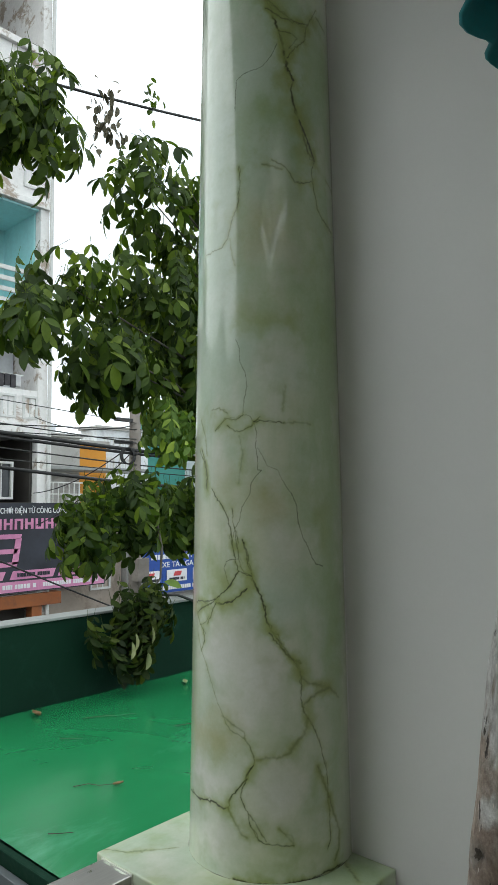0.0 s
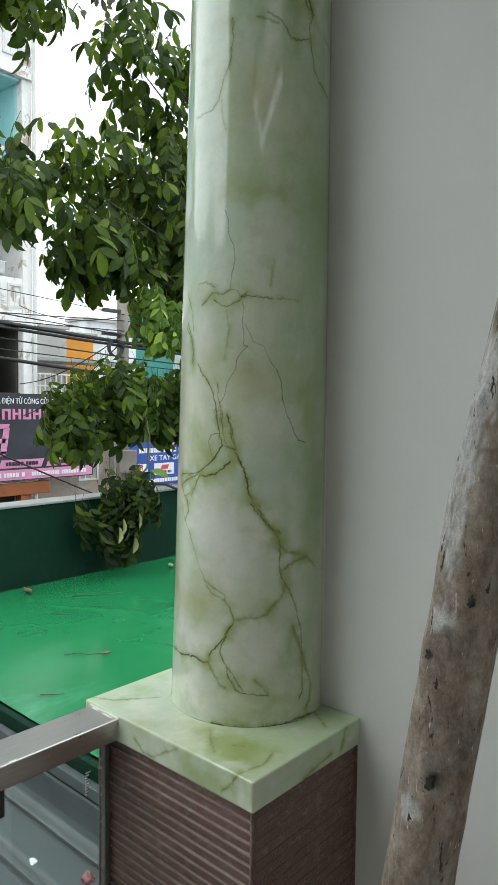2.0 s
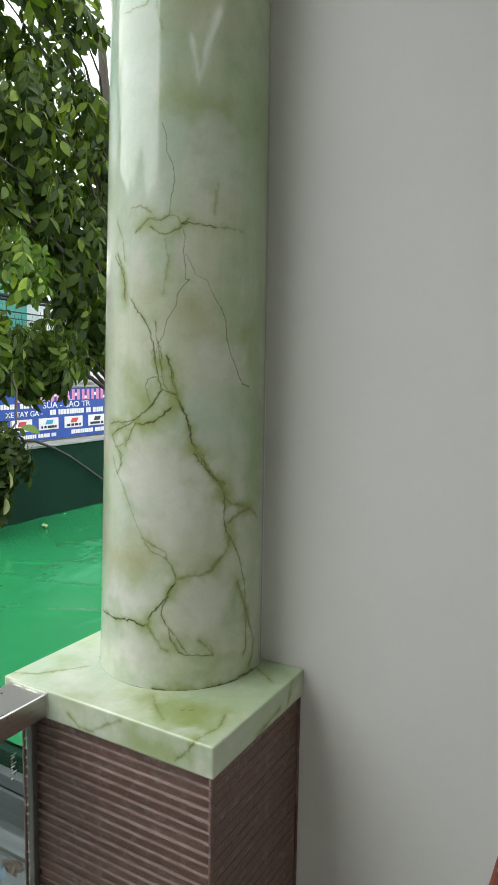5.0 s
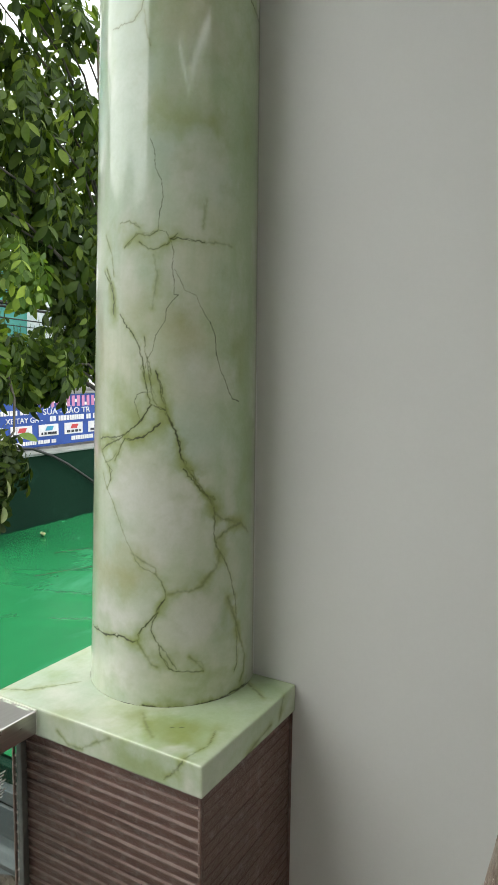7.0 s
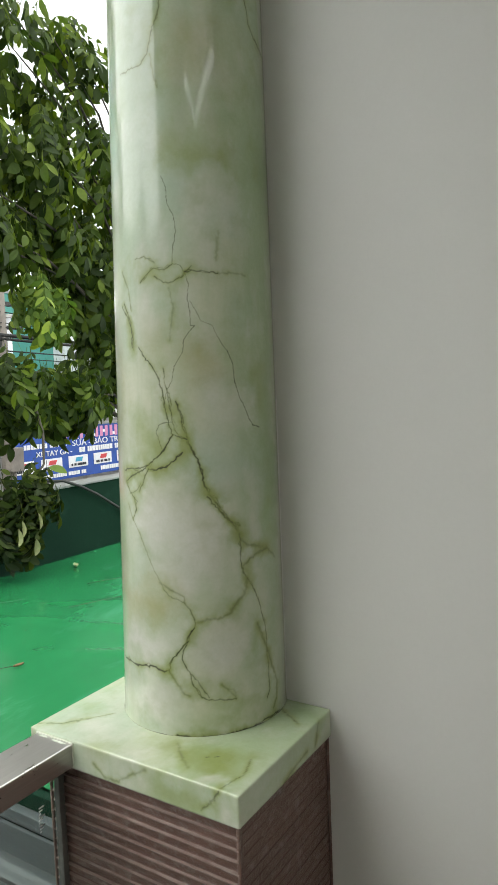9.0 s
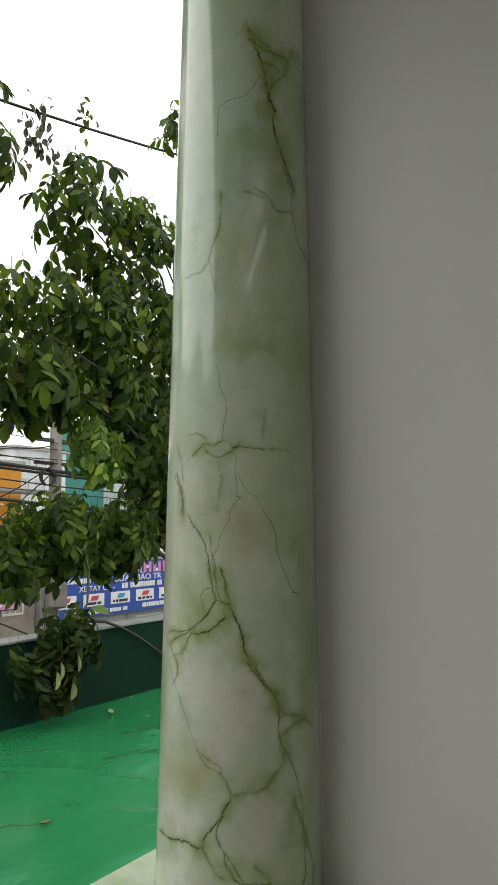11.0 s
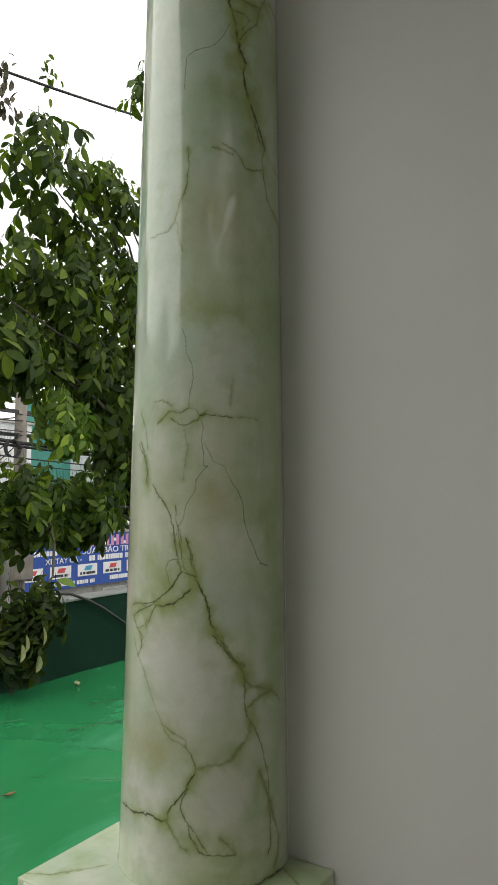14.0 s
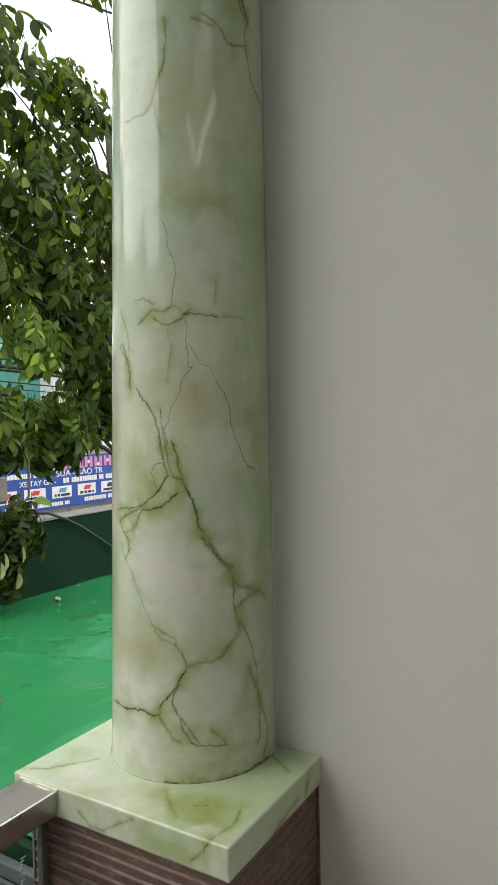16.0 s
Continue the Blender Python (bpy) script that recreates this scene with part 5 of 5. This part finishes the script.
def clump_poses(centre, radius, count, rng, droop=0.5, size=1.0):
    out = []
    for _ in range(round(count * MORE)):
        d = Vector((rng.gauss(0, 1), rng.gauss(0, 1), rng.gauss(0, 1)))
        d.normalize()
        d *= rng.random() ** 0.45
        p = Vector(centre) + Vector((d.x * radius[0], d.y * radius[1], d.z * radius[2]))
        out.append(Matrix.Translation(p) @ Euler((rng.uniform(-0.5, 0.5), droop + 0.2 + rng.uniform(-0.5, 0.55), math.atan2(d.y, d.x) + rng.uniform(-0.9, 0.9))).to_matrix().to_4x4() @ Matrix.Scale(size * rng.uniform(0.72, 1.12), 4) @ Matrix.Translation((-0.2, 0, 0.03)))
    return out


tree = tagged(empty("street_tree", (-4.9, 5.6, -3.5)), "leafy street tree with drooping compound leaves", "tree")
FORK = (-4.8, 5.4, 1.2)
under(part("trunk", tube([(-4.9, 5.6, -3.5), (-4.85, 5.5, -1.0), FORK, (-4.7, 5.2, 3.2), (-4.6, 4.9, 5.2)], [0.20, 0.16, 0.13, 0.09, 0.04], 12), TREE_BARK, smooth=True), tree)
CLUMPS = [
    # centre, radii, sprays, droop
    ((-4.6, 2.02, 5.40), (0.5, 0.50, 0.55), 70, 0.6), ((-4.6, 1.40, 5.25), (0.5, 0.5, 0.5), 60, 0.6),
    ((-4.2, 2.99, 4.86), (0.34, 0.36, 0.26), 10, 0.5), ((-4.4, 3.35, 4.55), (0.35, 0.4, 0.25), 20, 0.5), ((-4.4, 4.25, 5.15), (0.4, 0.38, 0.42), 26, 0.4), ((-4.25, 3.02, 5.22), (0.3, 0.36, 0.22), 11, 0.5), ((-4.3, 3.7, 5.15), (0.3, 0.35, 0.16), 8, 0.5),
    ((-4.2, 4.42, 6.4), (0.15, 0.10, 0.28), 7, 0.3), ((-4.3, 2.84, 3.80), (0.45, 0.50, 0.36), 33, 0.5),
    ((-4.6, 4.15, 4.11), (0.5, 0.62, 0.68), 70, 0.6), ((-4.1, 2.50, 3.05), (0.4, 0.40, 0.26), 42, 0.8),
    ((-4.6, 4.25, 3.0), (0.5, 0.55, 0.62), 130, 0.9), ((-4.4, 3.45, 3.3), (0.4, 0.4, 0.40), 60, 0.8), ((-4.2, 3.5, 4.0), (0.4, 0.4, 0.4), 22, 0.6),
    ((-4.7, 5.3, 4.0), (0.6, 0.6, 0.9), 125, 0.6), ((-4.7, 5.3, 2.5), (0.6, 0.5, 0.8), 115, 0.8), ((-4.5, 4.5, 2.1), (0.45, 0.45, 0.40), 70, 0.8),
]
NEAR = [
    ((-3.9, 1.94, 3.56), (0.4, 0.42, 0.32), 27, 0.5), ((-3.85, 1.66, 3.22), (0.3, 0.26, 0.20), 22, 0.9), ((-4.2, 2.68, 3.05), (0.4, 0.42, 0.32), 46, 0.9),
    ((-3.9, 2.64, 1.72), (0.35, 0.46, 0.32), 100, 0.9), ((-4.05, 3.45, 1.66), (0.35, 0.46, 0.34), 118, 0.9), ((-3.8, 2.16, 1.56), (0.28, 0.28, 0.32), 64, 1.1),
    ((-3.30, 2.33, 1.00), (0.11, 0.34, 0.14), 26, 1.1), ((-3.30, 2.22, 0.80), (0.12, 0.42, 0.19), 38, 1.2), ((-3.30, 2.20, 0.60), (0.11, 0.30, 0.14), 18, 1.3),
]
rng = random.Random(12)
verts, faces = [], []
for centre, radius, count, droop in CLUMPS[2:]:
    for m in clump_poses(centre, radius, count, rng, droop):
        v, f = SPRAYS[rng.randrange(6)]
        n = len(verts)
        mm = np.array(m)
        verts.extend(v @ mm[:3, :3].T + mm[:3, 3])
        faces.extend(tuple(n + q for q in face) for face in f)
tagged(under(raw("crown", verts, faces, LEAF, smooth=True), tree), "dense dark green foliage", kind="stuff")
other = tagged(empty("street_tree", (-5.4, -1.6, -3.5)), "second leafy street tree reaching in with one bough", "tree")
under(part("trunk", tube([(-5.4, -1.6, -3.5), (-5.3, -1.5, 0.5), (-5.2, -1.2, 3.2), (-4.9, 0.2, 4.8), (-4.7, 1.6, 5.3)], [0.22, 0.17, 0.13, 0.06, 0.015], 12), TREE_BARK, smooth=True), other)
verts2, faces2 = [], []
for centre, radius, count, droop in CLUMPS[:2] + [((-4.9, 0.5, 5.1), (0.45, 0.5, 0.4), 36, 0.6), ((-5.3, -1.0, 3.9), (0.6, 0.6, 0.5), 40, 0.6)]:
    for m in clump_poses(centre, radius, count, rng, droop):
        v, f = SPRAYS[rng.randrange(6)]
        n = len(verts2)
        mm = np.array(m)
        verts2.extend(v @ mm[:3, :3].T + mm[:3, 3])
        faces2.extend(tuple(n + q for q in face) for face in f)
tagged(under(raw("crown", verts2, faces2, LEAF, smooth=True), other), "dark green foliage", kind="stuff")
verts, faces = [], []
for m in clump_poses((-4.0, 3.15, 2.50), (0.25, 0.28, 0.24), 40, rng, 0.9, 0.75):
    v, f = SPRAYS[rng.randrange(6)]
    n = len(verts)
    mm = np.array(m)
    verts.extend(v @ mm[:3, :3].T + mm[:3, 3])
    faces.extend(tuple(n + q for q in face) for face in f)
tagged(under(raw("young_crown", verts, faces, YOUNG_LEAF, smooth=True), tree), "yellow-green young foliage", kind="stuff")
# limbs out to the clumps
for centre, radius, count, droop in CLUMPS[2:] + NEAR[:-3]:
    c = Vector(centre)
    f = Vector(FORK) + Vector((0.05, -0.15, min(3.6, max(0.0, c.z - 1.9)) * 0.75))
    mid = f.lerp(c, 0.5) + Vector((0.1, 0, 0.22))
    under(part("limb", tube([f, f.lerp(mid, 0.5) + Vector((0, 0, 0.06)), mid, mid.lerp(c, 0.6), c], [0.034, 0.019, 0.012, 0.008, 0.004], 7), TREE_BARK, smooth=True), tree)
under(part("limb", tube([(-3.9, 2.9, 1.7), (-3.6, 2.75, 1.35), (-3.38, 2.55, 1.12), (-3.32, 2.35, 0.98), (-3.3, 2.2, 0.72)], [0.014, 0.012, 0.009, 0.006, 0.003], 6), TREE_BARK, smooth=True), tree)
picked, rest_v, rest_f = 0, [], []
for centre, radius, count, droop in NEAR[::-1]:
    for m in clump_poses(centre, radius, count, rng, droop, 0.62 if centre[2] < 1.1 else 0.74 if centre[2] < 2 else 0.9):
        picked += 1
        if picked > 300:
            v, f = SPRAYS[rng.randrange(6)]
            n = len(rest_v)
            mm = np.array(m)
            rest_v.extend(v @ mm[:3, :3].T + mm[:3, 3])
            rest_f.extend(tuple(n + q for q in face) for face in f)
            continue
        ob = new("leaf", (DARK_SPRAYS if centre[2] < 1.1 else SPRAY_MESHES)[rng.randrange(6)])
        ob.parent = tree
        ob.matrix_parent_inverse = tree.matrix_world.inverted()
        ob.matrix_basis = m

if rest_v:
    tagged(under(raw("crown", rest_v, rest_f, LEAF, smooth=True), tree), "dense dark green foliage", kind="stuff")


def single_leaf(at, rot, size, mat, label):
    v, f = leaflet(size, size * 0.55)
    m = np.array(Euler(rot).to_matrix())
    tagged(under(raw("leaf", v @ m.T + np.array(at), f, mat, smooth=True), tree), label)


single_leaf((-3.30, 2.52, 1.10), (0.6, 0.2, 0.6), 0.15, YOUNG_LEAF, "yellowing leaf")
for k, (y, z) in enumerate(((2.28, 0.75), (2.13, 0.72), (2.10, 0.66), (2.25, 0.56))):
    single_leaf((-3.16, y, z + 0.05), (0.3 * k, 1.35, 1.2 + 0.4 * k), 0.13, PALE_LEAF, "pale leaf underside")


def creeper(name, centre, n, spread, mat, label, seed):
    r = random.Random(seed)
    vs, fs = [], []
    for _ in range(n):
        v, f = leaflet(r.uniform(0.10, 0.17), r.uniform(0.05, 0.08))
        m = np.array(Euler((r.uniform(-1, 1), r.uniform(0.3, 1.5), r.uniform(0, 6.3))).to_matrix())
        k = len(vs)
        vs.extend(v @ m.T + np.array(centre) + np.array([r.gauss(0, s) for s in spread]))
        fs.extend(tuple(k + q for q in face) for face in f)
    tagged(raw(name, vs, fs, mat), label, "plant", kind="stuff")


creeper("creeper", (-6, 3.85, 6.72), 60, (0.1, 0.13, 0.20), DRY_CREEPER, "dry brownish creeper leaves on a cable", 3)
creeper("creeper", (-6, 4.62, 7.35), 16, (0.05, 0.05, 0.14), LEAF, "small creeper sprig on a cable", 4)

# ---- ribbed tiles of the pedestal ----
PITCH, RIBS = 0.0192, 5
TILE_H = PITCH * RIBS


def ribbed_tile(width, relief, seed):
    """Rough flat courses, each ending in a narrow raised lip that is worn away in places."""
    r = random.Random(seed)
    cols = max(2, round(width / 0.012))
    rows = []
    for i in range(RIBS):
        z, worn = i * PITCH, r.uniform(0.55, 1.0)
        for zz, d in ((0.0004, 0.0045), (0.0050, 0.0050), (0.0120, 0.0054), (0.0148, 0.0062), (0.0162, 0.0112), (0.0182, 0.0116), (PITCH - 0.0004, 0.0056)):
            lip = d > 0.008
            row = []
            for j in range(cols + 1):
                x = 0.0006 + (width - 0.0012) * j / cols
                wear = worn * r.uniform(0.75, 1.0) if lip else 1.0
                deep = 0.0050 + (d - 0.0050) * relief * wear + r.uniform(-0.0003, 0.0003)
                row.append((x, -deep, z + zz))
            rows.append(row)
    rows = [[(x, 0.004, 0.0004) for x, _, _ in rows[0]]] + rows + [[(x, 0.004, TILE_H - 0.0006) for x, _, _ in rows[0]]]
    n = cols + 1
    v = [p for row in rows for p in row]
    f = [(i * n + j, i * n + j + 1, (i + 1) * n + j + 1, (i + 1) * n + j) for i in range(len(rows) - 1) for j in range(cols)]
    f += [tuple(i * n for i in range(len(rows)))[::-1], tuple(i * n + cols for i in range(len(rows)))]
    me = bpy.data.meshes.new("ribbed_tile")
    me.from_pydata(v, [], f)
    me.materials.append(RIBBED)
    # Upward lip faces get the paler tone that holds their top light.
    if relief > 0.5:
        me.materials.append(WORN_LIT_LIP)
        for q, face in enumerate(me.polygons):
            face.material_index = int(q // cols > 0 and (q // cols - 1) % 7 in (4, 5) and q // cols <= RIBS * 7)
    return me


def clad(origin, turn, length, relief):
    for row in range(10):
        z = CAP0 - 0.001 - (row + 1) * TILE_H
        if z < -0.05:
            continue
        ob = new("ribbed_tile", ribbed_tile(length, relief, row * 7 + turn))
        ob.parent = pedestal
        ob.matrix_parent_inverse = pedestal.matrix_world.inverted()
        ob.matrix_basis = pose(*origin, 0, 0, turn) @ pose(0, 0, max(z, 0.0))


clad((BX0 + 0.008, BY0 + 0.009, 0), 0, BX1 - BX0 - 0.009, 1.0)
clad((BX1 - 0.009, BY0 + 0.008, 0), 90, WALL_Y - BY0 - 0.010, 0.22)

# grout beads down the outer corners
for x, y in ((BX0 + 0.002, BY0 + 0.004), (BX1 - 0.001, WALL_Y - 0.003), (BX1 - 0.003, BY0 + 0.003)):
    under(part("corner_bead", tube([(x, y, 0.0), (x + 0.0008, y, 0.3), (x - 0.0006, y, 0.6), (x, y, CAP0)], 0.0032, 8), RIBBED, None, "brown grout bead", True), pedestal)
